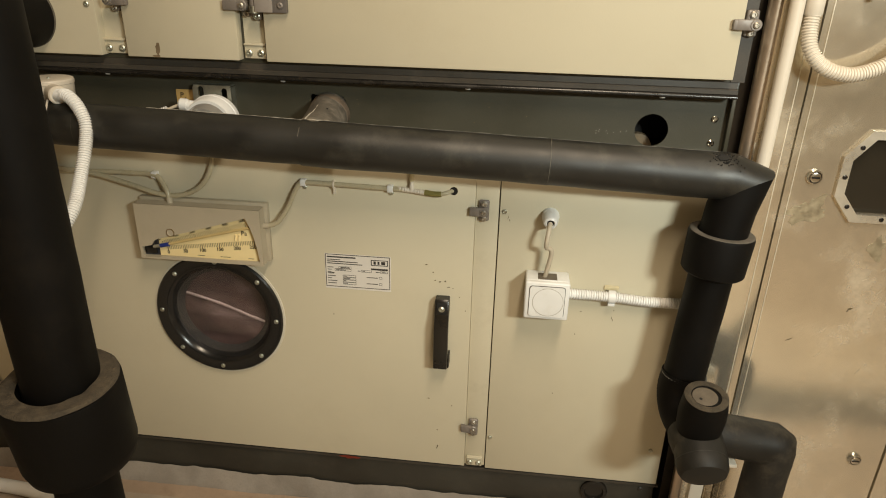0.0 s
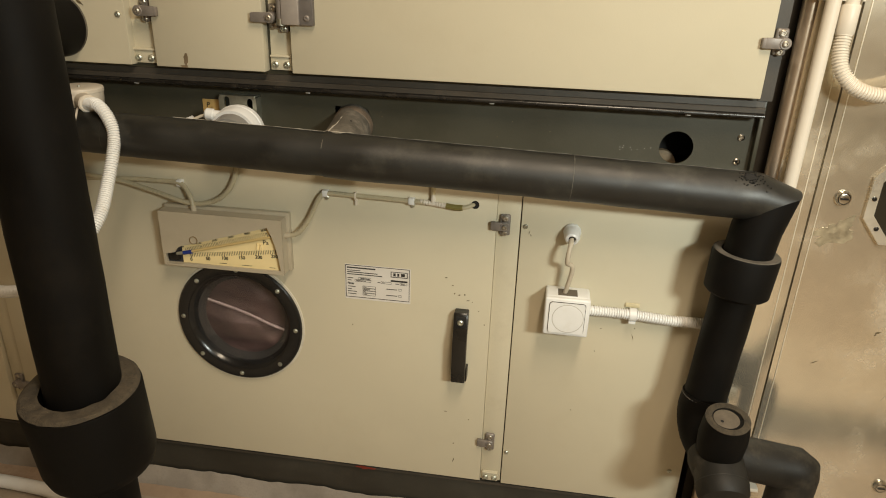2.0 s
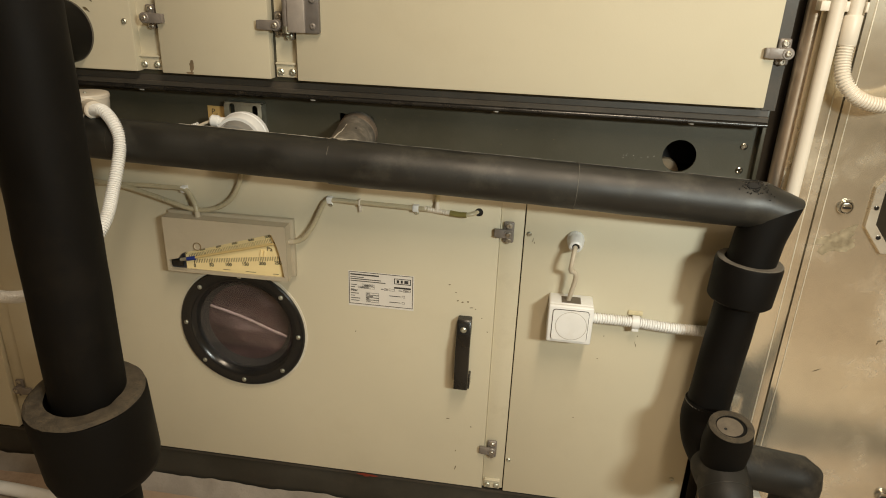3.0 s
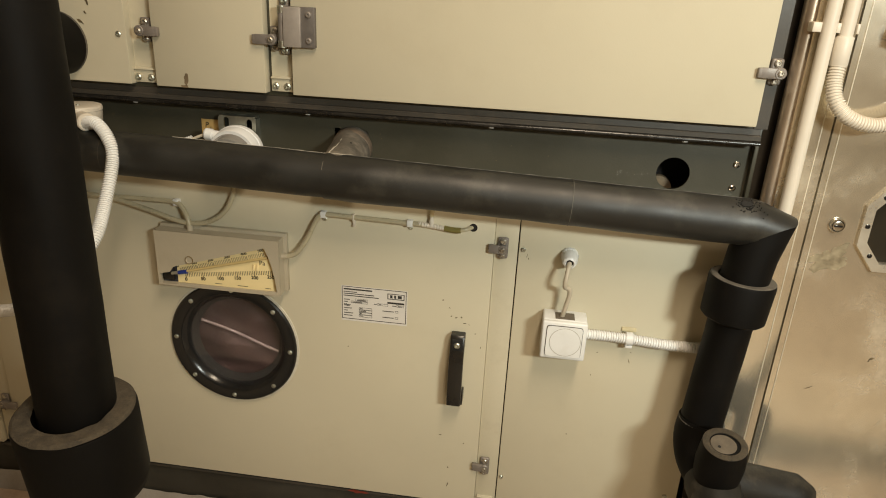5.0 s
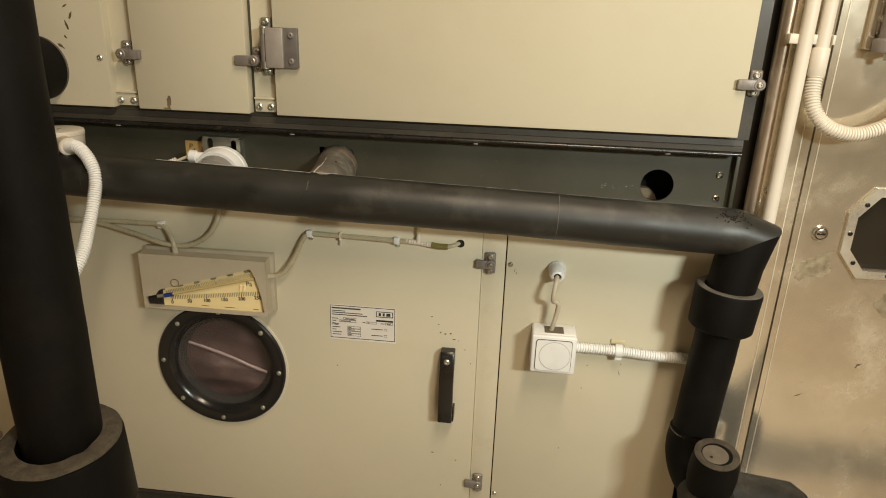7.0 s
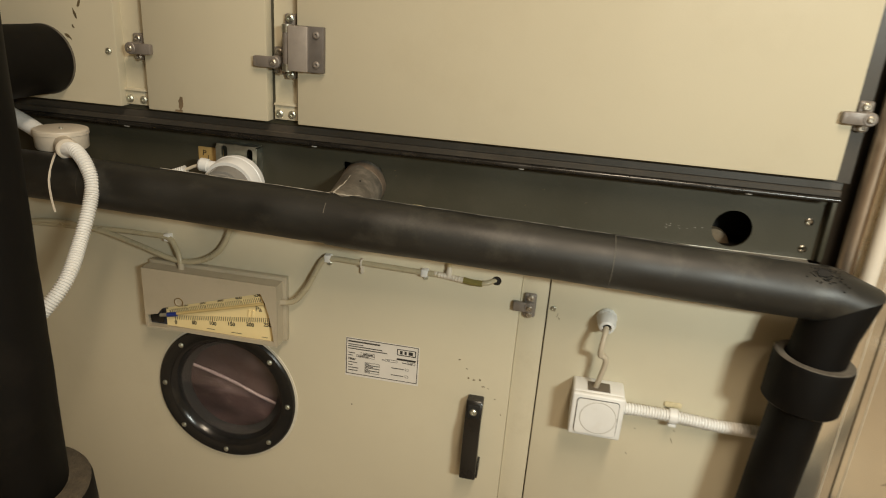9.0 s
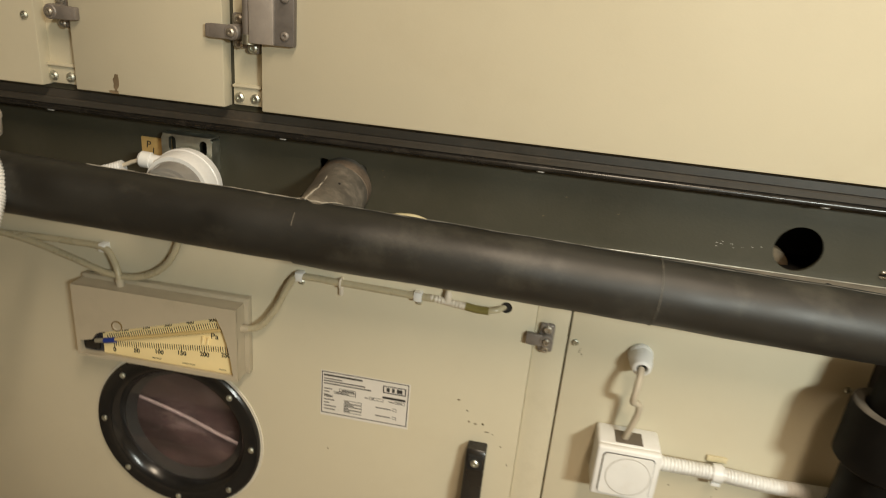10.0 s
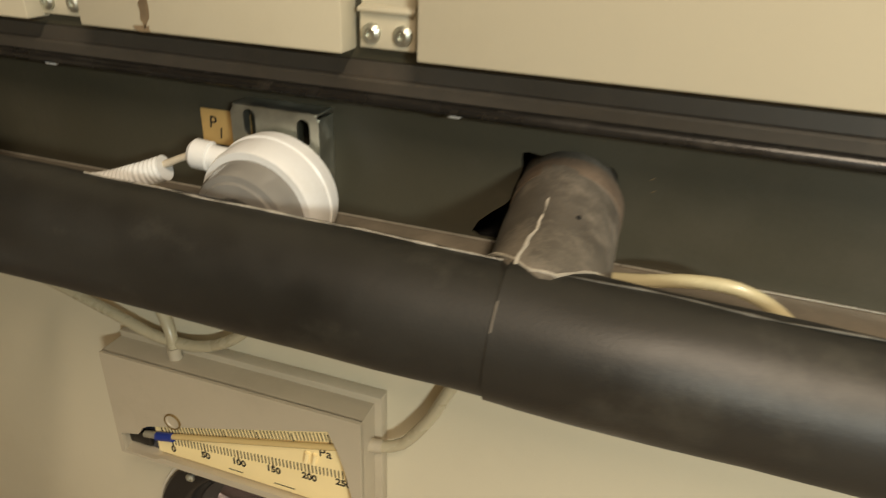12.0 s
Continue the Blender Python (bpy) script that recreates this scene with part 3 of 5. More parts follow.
for z in (1.0285, 1.083):
    part("pin_end", lathe((-0.3925, 1.184, z), (0, 0, 1), [(0, 0.0074), (0.011, 0.0074)], 20), ZINC, hinge)
part("cover", box(-0.388, -0.3585, 1.174, 1.180, 1.0305, 1.093, 0.0015), material("lighter_cast_metal", (0.36, 0.325, 0.295), 0.45, metal=0.3, vary=0.08, scale=60, fine=400, bump=0.08), hinge, "lighter grey hinge cover")
for z in (1.0415, 1.082):
    part("leaf_screw", screw_bm(-0.3465, 1.1795, z, 0.0052), LATCH, hinge)
for z in (1.0225, 1.1015):
    part("base_screw", screw_bm(-0.3945, 1.2005, z, 0.0062), ZINC, hinge)

smear("scuff", -0.570, 0.9640, 0.012, 0.032, UPPER, RUST, doors[1], 11.7)
smear("scuff", -0.573, 0.9535, 0.022, 0.005, UPPER, RUST, doors[1], 4.1)
smear("scuff", -0.737, 1.085, 0.006, 0.020, UPPER, SCUFF, doors[0], 2.2, 0.3)
smear("scuff", -0.728, 1.100, 0.007, 0.016, UPPER, SCUFF, doors[0], 7.2, -0.4)
smear("scuff", -0.735, 1.116, 0.012, 0.004, UPPER, SCUFF, doors[0], 8.8, 0.6)
smear("scuff", -0.742, 1.066, 0.005, 0.007, UPPER, SCUFF, doors[0], 3.8, 0.6)
smear("scuff", -0.753, 1.051, 0.018, 0.0055, UPPER, SCUFF, doors[0], 5.2, -0.7)
rng = random.Random(5)
for x, z, w, h in ((-0.106, 0.592, 0.005, 0.003), (-0.089, 0.560, 0.004, 0.003), (-0.080, 0.558, 0.006, 0.003), (-0.070, 0.560, 0.004, 0.004), (-0.063, 0.548, 0.008, 0.002),
                   (-0.093, 0.577, 0.004, 0.002), (-0.055, 0.546, 0.003, 0.002), (-0.098, 0.292, 0.008, 0.0022), (-0.078, 0.170, 0.0022, 0.014), (-0.042, 0.528, 0.003, 0.003),
                   (-0.050, 0.278, 0.003, 0.003), (-0.079, 0.214, 0.003, 0.004), (-0.288, 0.472, 0.002, 0.005), (-0.03, 0.50, 0.002, 0.004)):
    smear("scuff", x, z, w, h, FRONT, SCUFF, main_door, rng.uniform(0, 50), rng.uniform(-0.4, 0.4))
for x, z, w, h in ((0.040, 0.695, 0.0015, 0.011), (0.043, 0.690, 0.0015, 0.006), (0.186, 0.517, 0.004, 0.002), (0.246, 0.524, 0.003, 0.003), (0.245, 0.505, 0.002, 0.014), (0.180, 0.468, 0.002, 0.004), (0.150, 0.33, 0.003, 0.003)):
    smear("scuff", x, z, w, h, FRONT, SCUFF, side_panel, rng.uniform(0, 50), rng.uniform(-0.4, 0.4))
smear("paint_smear", -0.266, 0.1165, 0.056, 0.011, 1.2045, RED, lower, 9.0)
for i in range(9):
    smear("paint_fleck", rng.uniform(0.18, 0.235), rng.uniform(0.846, 0.852) + rng.uniform(0, 0.004), rng.uniform(0.0008, 0.0018), rng.uniform(0.0008, 0.0016), BAND, PAPER, upper, rng.uniform(0, 50))
for x, z in ((-0.03, 0.855), (-0.005, 0.883), (0.06, 0.87), (-0.238, 0.886), (-0.236, 0.878)):
    smear("paint_fleck", x, z, 0.004, 0.0015, BAND, SCUFF, upper, x * 30 + 9, 0.6)

# ---------- insulated pipework ----------
def axis_at(x):
    """The centre line of the level pipe, which falls slightly."""
    return Vector((x, 1.117 + 0.032 * x, 0.827 - 0.036 * x))


def straight(a, b, step=0.02):
    a, b = Vector(a), Vector(b)
    n = max(2, int((b - a).length / step))
    return [a + (b - a) * i / n for i in range(n + 1)]


def mark_ring(p, d, r, parent, mat=RUBBER_DUSTY, width=0.0014):
    part("glue_joint", ring_body(p, d, [(-width / 2, r - 0.002), (-width / 2, r + 0.0004), (width / 2, r + 0.0004), (width / 2, r - 0.002)], 40), mat, parent)


R = 0.0362
run = thing("insulated_pipe", "level pipe in black foam insulation with dusty joints", "pipe", at=(-0.3, 1.1, 0.84))
part("sleeve", sweep(straight(axis_at(-2.2), axis_at(-0.665)), 0.0352, 40, wobble=0.03, seed=1), RUBBER, run)
part("sleeve", sweep(straight(axis_at(-0.666), axis_at(-0.298)), R, 40, wobble=0.035, seed=2), RUBBER, run)
part("sleeve", sweep(straight(axis_at(-0.2985), axis_at(0.098)), lambda i: R + 0.0004 + 0.0016 * math.exp(-(((i * 0.0203 - 0.05) / 0.06) ** 2)), 40, wobble=0.04, seed=3), RUBBER, run)
CORNER, DROP = axis_at(0.404), Vector((0.387, 1.129, 0.730))
FOOT = Vector((0.3695, 1.124, 0.448))
MITRE = CORNER + (DROP - CORNER) * 0.62


def droop(bm):
    """The soft outer corner of the mitred elbow sags to a blunt point."""
    for v in bm.verts:
        far = max(0.0, v.co.x - 0.372) / 0.070
        w = min(1.0, max(0.0, (v.co.z - 0.788) / 0.05))
        v.co += Vector((0.006 * far * w, 0, -0.0190 * far**1.6 * w))
        v.co.x -= 0.55 * max(0.0, v.co.x - 0.437)
    return bm


part("sleeve", droop(sweep(straight(axis_at(0.0985), axis_at(0.385), 0.011) + [CORNER, MITRE], 0.0372, 40, wobble=0.03, seed=4, trim=(0, 1))), RUBBER, run)
for x, r, m in ((-0.666, 0.0356, RUBBER_DUSTY), (-0.298, 0.0366, RUBBER_DUSTY), (0.098, 0.0371, SEAM)):
    mark_ring(axis_at(x), axis_at(1) - axis_at(0), r, run, m, 0.0010)
# the lengthwise slit, glued by hand
for x0, x1, lift in ((-0.56, -0.302, 76), (-0.285, 0.095, 84), (0.10, 0.36, 88)):
    pts = []
    for i in range(31):
        x = x0 + (x1 - x0) * i / 30
        t = radians(lift + 3 * noise.noise(Vector((x * 20, 3, 0))) * 2)
        pts.append(axis_at(x) + Vector((0, math.cos(t), math.sin(t))) * (R + (0.0004 if x0 < -0.5 else 0.0012)))
    part("glued_slit", sweep(pts, lambda i: max(0.0002, 0.0005 + 0.0011 * noise.noise(Vector((i * 0.7, lift, 0)))), 6), SEAM_PALE if x0 < -0.5 else SEAM, run)
smear_bm = bmesh.new()
for i in range(190):
    a, d = rng.uniform(0, 6.28), rng.gauss(0, 0.0052) if i % 4 else rng.gauss(0, 0.011)
    x = 0.362 + d * math.cos(a) * 1.4
    t = radians(118 + math.degrees(d * math.sin(a) / R))
    c = axis_at(x) + Vector((0, -math.cos(math.pi - t), math.sin(t))) * (0.0372 + 0.0012)
    lathe(c, c - axis_at(x), [(-0.001, 0.0012), (0.0004, rng.uniform(0.0012, 0.0028) if abs(d) < 0.005 else rng.uniform(0.0004, 0.0011))], 6, smear_bm)
part("worn_patch", smear_bm, VOID, run, "crumbled black patch")

branch = thing("branch_pipe", "short dusty insulated branch entering the dark band", "pipe", at=(-0.289, 1.17, 0.85))
b0, b1 = Vector((-0.2815, 1.107, 0.8365)), Vector((-0.2905, 1.300, 0.8730))
part("sleeve", sweep(straight(b0, b1, 0.008), lambda i: 0.0352 + 0.0035 * math.exp(-((i - 2.0) / 2.6) ** 2), 40, wobble=0.05, seed=7), RUBBER_DUSTY, branch)
part("pinhole", lathe(b0 + (b1 - b0) * 0.30 + Vector((0.012, 0, 0.0352)), (0.3, -0.2, 1), [(-0.002, 0.0016), (0.0005, 0.0012)], 10), VOID, branch)
pts = []
for i in range(23):
    f = 0.02 + 0.50 * i / 22
    pts.append(b0 + (b1 - b0) * f + Vector((-0.013 + 0.010 * i / 22 - 0.003 * noise.noise(Vector((i * 0.3, 0, 5))), 0, 0.0345 + 0.0030 * math.exp(-((24 * f - 2.0) / 2.6) ** 2))))
part("glued_slit", sweep(pts, lambda i: 0.0012 + 0.0008 * noise.noise(Vector((i * 0.6, 1, 0))), 6), SEAM_PALE, branch)
part("end_band", ring_body(b0 + (b1 - b0) * 0.555, b1 - b0, [(0, 0.0345), (0.001, 0.0358), (0.018, 0.0362), (0.019, 0.0345)], 36), material("brown_glue_band", (0.13, 0.098, 0.070), 0.7, vary=0.4, scale=30, fine=200, bump=0.3, dirt=(0.07, 0.055, 0.04), dirt_amount=0.6, dirt_scale=25), branch, "brown glue band at the opening")
seam_pts = []
bd = (b1 - b0).normalized()
md = (axis_at(1) - axis_at(0)).normalized()
for k in range(33):
    t = math.pi * (-0.05 + 1.1 * k / 32)
    rim_off = (Vector((1, 0, 0)) * math.cos(t) + Vector((0, 0, 1)) * math.sin(t)) * 0.0382
    for s in range(200):
        q = b0 + rim_off + bd * (s * 0.0005)
        w = q - axis_at(0)
        if (w - md * w.dot(md)).length > 0.0368:
            break
    seam_pts.append(q + Vector((0, 0.0008, 0.0006)) + Vector((0.001 * noise.noise(Vector((k * 0.5, 0, 9))), 0, 0)))
part("glue_joint", sweep(seam_pts, lambda i: 0.0013 + 0.0008 * noise.noise(Vector((i * 0.8, 0, 2))), 6), SEAM_PALE, branch)

drop = thing("insulated_pipe", "upright insulated pipe with a foam collar beside the machine", "pipe", at=(0.38, 1.12, 0.0))
part("sleeve", droop(sweep([CORNER - (axis_at(1) - axis_at(0)) * 0.05, CORNER, *straight(MITRE, DROP + (FOOT - DROP) * 0.2)], lambda i: 0.0364 if i < 2 else 0.0384, 40, wobble=0.03, seed=8, trim=(1, 0))), RUBBER_DARK, drop)
part("sleeve", sweep(straight(DROP - Vector((0, 0, 0.012)), FOOT), 0.0358, 40, wobble=0.03, seed=9), RUBBER_DARK, drop)
cdir = (DROP - FOOT).normalized()
cmid = FOOT + cdir * (0.256) + Vector((0.0005, 0, 0))
part("collar", ring_body(cmid - cdir * 0.055, cdir, [(0, 0.047), (0.004, 0.0510), (0.066, 0.0525), (0.0715, 0.0510), (0.071, 0.0378), (0.002, 0.0358)], 44), RUBBER_DARK, drop, "black foam collar")
part("collar_rim", ring_body(cmid - cdir * 0.055, cdir, [(0.0700, 0.0385), (0.0722, 0.0395), (0.0726, 0.0495), (0.0712, 0.0513)], 44), material("grey_cut_foam", (0.10, 0.088, 0.070), 0.85, vary=0.3, scale=40, fine=300, bump=0.3), drop, "grey cut foam rim")
mark_ring(FOOT, cdir, 0.0388, drop, SEAM, 0.0022)
BALL = Vector((0.385, 1.050, 0.375))
bend = curve_points([FOOT, (0.365, 1.118, 0.415), (0.370, 1.095, 0.388), BALL], 0.008)
part("elbow_sleeve", sweep(bend, 0.0385, 36, wobble=0.05, seed=11), RUBBER_DARK, drop)
part("valve_jacket", lathe(BALL + Vector((0, 0.035, 0)), (0, -1, -0.15), [(0, 0.030), (0.012, 0.042), (0.035, 0.0455), (0.055, 0.043), (0.066, 0.040)], 36), RUBBER_WORN, drop)
up0, up1 = Vector((0.384, 1.040, 0.396)), Vector((0.381, 1.026, 0.470))
part("valve_neck", sweep(straight(up0 - (up1 - up0) * 0.4, up1), lambda i: 0.0347 + 0.0042 * math.sin(math.pi * min(1.0, (5 - i) / 4)), 36, wobble=0.05, seed=12), RUBBER_DARK, drop)
ud = (up1 - up0).normalized()
part("neck_rim", ring_body(up1, ud, [(-0.003, 0.0340), (0.0012, 0.0348), (0.0022, 0.0325), (0.0015, 0.0240), (-0.010, 0.0230), (-0.010, 0.028)], 36), FOAM_CUT, drop, "brown cut foam rim")
part("neck_plug", lathe(up1 - ud * 0.0055 + Vector((-0.0022, 0, 0)), ud, [(0, 0.0208), (0.0050, 0.0208), (0.0060, 0.0198)], 28), material("pale_brown_foam", (0.125, 0.102, 0.075), 0.85, vary=0.25, scale=40, fine=300, bump=0.3, dirt=(0.10, 0.08, 0.06), dirt_amount=0.5, dirt_scale=30), drop, "round foam plug")
part("plug_hole", lathe(up1 + ud * 0.0002 + Vector((-0.010, -0.006, -0.001)), ud, [(0, 0.0026), (0.0004, 0.0024)], 12), VOID, drop)
fc0, fc1 = BALL + Vector((0.001, -0.02, -0.006)), Vector((0.388, 0.978, 0.345))
fd = (fc1 - fc0).normalized()
part("end_cap", lathe(fc0, fd, [(0, 0.041), (0.03, 0.0425), (0.046, 0.041), (0.055, 0.036), (0.060, 0.024), (0.062, 0.008)], 36), RUBBER_WORN, drop, "dusty rounded foam end cap")
mark_ring(fc0 + fd * 0.030, fd, 0.0424, drop, RUBBER, 0.0016)
TURN_PT = Vector((0.5245, 1.072, 0.354))
part("branch_sleeve", sweep(straight(BALL + Vector((0.01, 0.015, -0.002)), TURN_PT - Vector((0.014, 0, 0))) + [TURN_PT - Vector((0.005, 0, 0.001)), TURN_PT - Vector((0.001, 0, 0.004)), TURN_PT - Vector((0, 0, 0.010))] + straight(TURN_PT - Vector((0, 0, 0.03)), (0.5215, 1.070, -0.002)), 0.0372, 36, wobble=0.035, seed=15), RUBBER_WORN, drop)
brace = thing("pipe_bracket", "cream painted steel bracket below the pipe valve", "bracket", at=(0.43, 1.09, 0))
part("upright", box(0.412, 0.436, 1.098, 1.116, 0.0, 0.325, 0.002), CREAM, brace)
part("saddle", box(0.402, 0.470, 1.060, 1.098, 0.302, 0.309, 0.0015), CREAM, brace)
part("saddle_web", box(0.434, 0.4385, 1.060, 1.098, 0.262, 0.302, 0.001), WHITE, brace)

stand = thing("insulated_pipe", "tall black foam-insulated pipe with a thick dusty collar", "pipe", at=(-0.537, 0.762, 0))
LX, LY = -0.537, 0.762
part("sleeve", sweep(straight((LX, LY, 0.575), (LX + 0.004, LY + 0.002, 2.398), 0.04), 0.0482, 44, wobble=0.025, seed=21), RUBBER_DARK, stand)
tilt = Matrix.Translation((LX, LY, 0.53)) @ Matrix.Rotation(radians(5.5), 4, "X") @ Matrix.Translation((-LX, -LY, -0.53))
cuff = ring_body((LX, LY, 0.4485), (0, 0, 1), [(0.0, 0.052), (0.003, 0.062), (0.012, 0.0715), (0.028, 0.0755), (0.135, 0.0765), (0.1415, 0.0750), (0.143, 0.066), (0.142, 0.0515), (0.0, 0.046)], 52)
cuff.transform(tilt)
part("collar", cuff, RUBBER_DARK, stand, "thick black foam collar")
rim = bmesh.new()
rings = []
for r in (0.0500, 0.056, 0.063, 0.070, 0.0748):
    rings.append([rim.verts.new((LX + r * math.cos(2 * math.pi * k / 60), LY + r * math.sin(2 * math.pi * k / 60),
                                 0.5945 + 0.0022 * noise.noise(Vector((r * 90, math.cos(2 * math.pi * k / 60) * 3, math.sin(2 * math.pi * k / 60) * 3))) - (0.0035 if r > 0.074 else 0))) for k in range(60)])
for p, q in zip(rings, rings[1:]):
    for k in range(60):
        rim.faces.new((p[k], q[k], q[(k + 1) % 60], p[(k + 1) % 60]))
rim.transform(tilt)
part("collar_top", rim, FOAM_CUT, stand, "dusty brown cut foam face")
part("lower_sleeve", sweep(straight((LX + 0.004, LY + 0.004, 0.0), (LX, LY, 0.50), 0.03), 0.043, 40, wobble=0.03, seed=23), RUBBER_DARK, stand)

stub = thing("insulated_pipe", "thick insulated pipe stub entering the upper panel", "pipe", at=(-0.798, 1.0, 1.015))
part("sleeve", sweep(straight((-0.798, 1.1895, 1.013), (-0.800, 0.40, 1.020), 0.03), 0.0525, 44, wobble=0.02, seed=25), RUBBER_DARK, stub)
part("wall_flange", ring_body((-0.798, 1.1895, 1.013), (0, -1, 0), [(0, 0.052), (0, 0.0535), (0.004, 0.0535), (0.004, 0.052)], 44), RUBBER_DUSTY, stub)

# ---------- round junction box and its conduits ----------
JX, JY = -0.750, 1.146
jbox = thing("junction_box", "round cream plastic junction box resting on the pipe", "junction box", at=(JX, JY, 0.888))
part("body", lathe((JX, JY, 0.8865), (0, 0, 1), [(0, 0.0360), (0.002, 0.0375), (0.022, 0.0385), (0.0225, 0.0395), (0.027, 0.0395)], 44), CREAM, jbox)
part("lid", lathe((JX, JY, 0.9136), (0, 0, 1), [(0, 0.0392), (0.0025, 0.0385), (0.0035, 0.036), (0.003, 0.012)], 44), CREAM, jbox, "flat round lid")
part("lid_screw", screw_bm(JX + 0.004, JY - 0.004, 0.9172, 0.003, axis=(0, 0, 1)), ZINC, jbox)
part("socket", sweep([(-0.728, 1.122, 0.898), (-0.700, 1.094, 0.899)], 0.0140, 24), CREAM, jbox)
part("socket_collar", lathe((-0.704, 1.098, 0.899), (0.03, -0.03, 0.001), [(0, 0.0150), (0.010, 0.0150), (0.012, 0.0130)], 22), CREAM, jbox)
tagged(part("corrugated_conduit", corrugated([(-0.698, 1.092, 0.899), (-0.670, 1.076, 0.902), (-0.647, 1.066, 0.882), (-0.638, 1.058, 0.850), (-0.636, 1.022, 0.790), (-0.630, 0.972, 0.742), (-0.662, 0.935, 0.690), (-0.725, 0.932, 0.642), (-0.800, 0.950, 0.612), (-0.92, 0.99, 0.595), (-1.10, 1.03, 0.590)], 0.0104), WHITE), "white corrugated plastic conduit hanging from a junction box", "conduit")
tagged(part("cable_tie", sweep(curve_points([(-0.722, 1.100, 0.893), (-0.711, 1.076, 0.884), (-0.706, 1.058, 0.860), (-0.704, 1.056, 0.830), (-0.702, 1.057, 0.812)], 0.008), 0.0017, 6), CREAM), "thin pale cable tie tail hanging by the pipe", "cable tie")
tagged(part("conduit_stub", sweep(curve_points([(-0.782, 1.150, 0.900), (-0.815, 1.152, 0.916), (-0.86, 1.155, 0.932), (-0.93, 1.165, 0.940)], 0.012), 0.0125, 16), WHITE), "white plastic conduit stub running into the junction box", "conduit")

# ---------- inclined pressure gauge ----------
GX0, GX1, GZ0, GZ1, GY = -0.6465, -0.4075, 0.583, 0.692, 1.1625
gauge = thing("pressure_gauge", "pale grey inclined manometer with a cream scale", "gauge", at=((GX0 + GX1) / 2, GY, GZ0))


def gp(u, v):
    return (GX0 + u * (GX1 - GX0), GZ1 - v * (GZ1 - GZ0))


part("backplate", box(GX0 - 0.001, GX1 + 0.006, 1.188, FRONT, GZ0 - 0.001, GZ1 + 0.006, 0.0015), GREYWHITE, gauge)
opening = [gp(u, v) for u, v in ((0.018, 0.79), (0.10, 0.745), (0.125, 0.665), (0.155, 0.625), (0.40, 0.468), (0.65, 0.303), (0.885, 0.146), (0.915, 0.29), (0.942, 0.48), (0.962, 0.70), (0.975, 0.93), (0.70, 0.935), (0.19, 0.935), (0.155, 0.97), (0.02, 0.972))]
part("cover", plate_with_holes([gp(0, 0), gp(1, 0), gp(1, 1), gp(0, 1)], [opening], GY, 0.004), GREYWHITE, gauge, "pale grey cover with a fan-shaped opening")
side = box(GX0, GX1, GY + 0.0032, 1.189, GZ1 - 0.0035, GZ1)
for b in ((GX0, GX1, GY + 0.0032, 1.189, GZ0, GZ0 + 0.003), (GX0, GX0 + 0.003, GY + 0.0032, 1.189, GZ0 + 0.003, GZ1 - 0.0035), (GX1 - 0.004, GX1, GY + 0.0032, 1.189, GZ0 + 0.003, GZ1 - 0.0035)):
    side = box(*b, bm=side)
part("housing", side, GREYWHITE, gauge)
card_y = GY + 0.010
part("scale_card", box(GX0 + 0.034, GX1 - 0.0045, card_y, card_y + 0.002, GZ0 + 0.0035, GZ1 - 0.004), SCALE_CARD, gauge, "cream printed scale")
part("reservoir_well", box(GX0 + 0.0032, GX0 + 0.0335, card_y + 0.002, card_y + 0.006, GZ0 + 0.0035, GZ1 - 0.03), material("dark_blue_grey_well", (0.035, 0.036, 0.045), 0.3, vary=0.3, scale=60, bump=0.0), gauge)
ticks = bmesh.new()


def bar(x, z, w, h, ang, y, bm):
    own = box(-w / 2, w / 2, -0.00015, 0.00015, -h / 2, h / 2)
    own.transform(pose(x, y, z) @ Matrix.Rotation(-ang, 4, "Y"))
    join(bm, own)


S0, S1 = gp(0.178, 0.678), gp(0.868, 0.246)      # upper scale, 0 to 500
L0, L1 = gp(0.212, 0.805), gp(0.926, 0.608)      # lower scale, 0 to 250
for (p, q, count, big, below) in ((S0, S1, 50, 10, False), (L0, L1, 50, 10, True)):
    ang = math.atan2(q[1] - p[1], q[0] - p[0])
    for i in range(count + 1):
        f = i / count
        long = i % big == 0
        h = 0.0105 if long else 0.0080
        off = (-(0.0052 + h / 2) if long else -(0.0035 + h / 2)) + 0.009 if not below else (0.0035 - h / 2)
        x, z = p[0] + (q[0] - p[0]) * f, p[1] + (q[1] - p[1]) * f
        bar(x, z + (off if below else off - 0.006), 0.0012 if long else 0.0009, h, ang if not below else ang * 0.5, card_y - 0.0003, ticks)
part("scale_print", ticks, INK, gauge, smooth=0)
for i, word in enumerate(("0", "100", "200", "300", "400", "500")):
    f = i / 5
    text_mesh("scale_number", word, 0.0080, (S0[0] + (S1[0] - S0[0]) * f - 0.0065, card_y - 0.0004, S0[1] + (S1[1] - S0[1]) * f + 0.0022), INK, gauge, 17)
for i, word in enumerate(("0", "50", "100", "150", "200", "250")):
    f = i / 5
    text_mesh("scale_number", word, 0.0092, (L0[0] + (L1[0] - L0[0]) * f - (0.003 if i == 5 else 0), card_y - 0.0004, L0[1] + (L1[1] - L0[1]) * f - 0.0100), INK, gauge, 0)
text_mesh("unit_mark", "Pa", 0.0125, (*(gp(0.850, 0.455)[0],), card_y - 0.0004, gp(0.850, 0.455)[1]), INK, gauge)
for u, w in ((0.48, 0.020), (0.68, 0.028), (0.89, 0.016)):
    bb = bmesh.new()
    bar(gp(u, 0.925)[0], gp(u, 0.918)[1], w * 0.7, 0.0008, 0, card_y - 0.0003, bb)
    part("print_line", bb, INK, gauge, smooth=0)
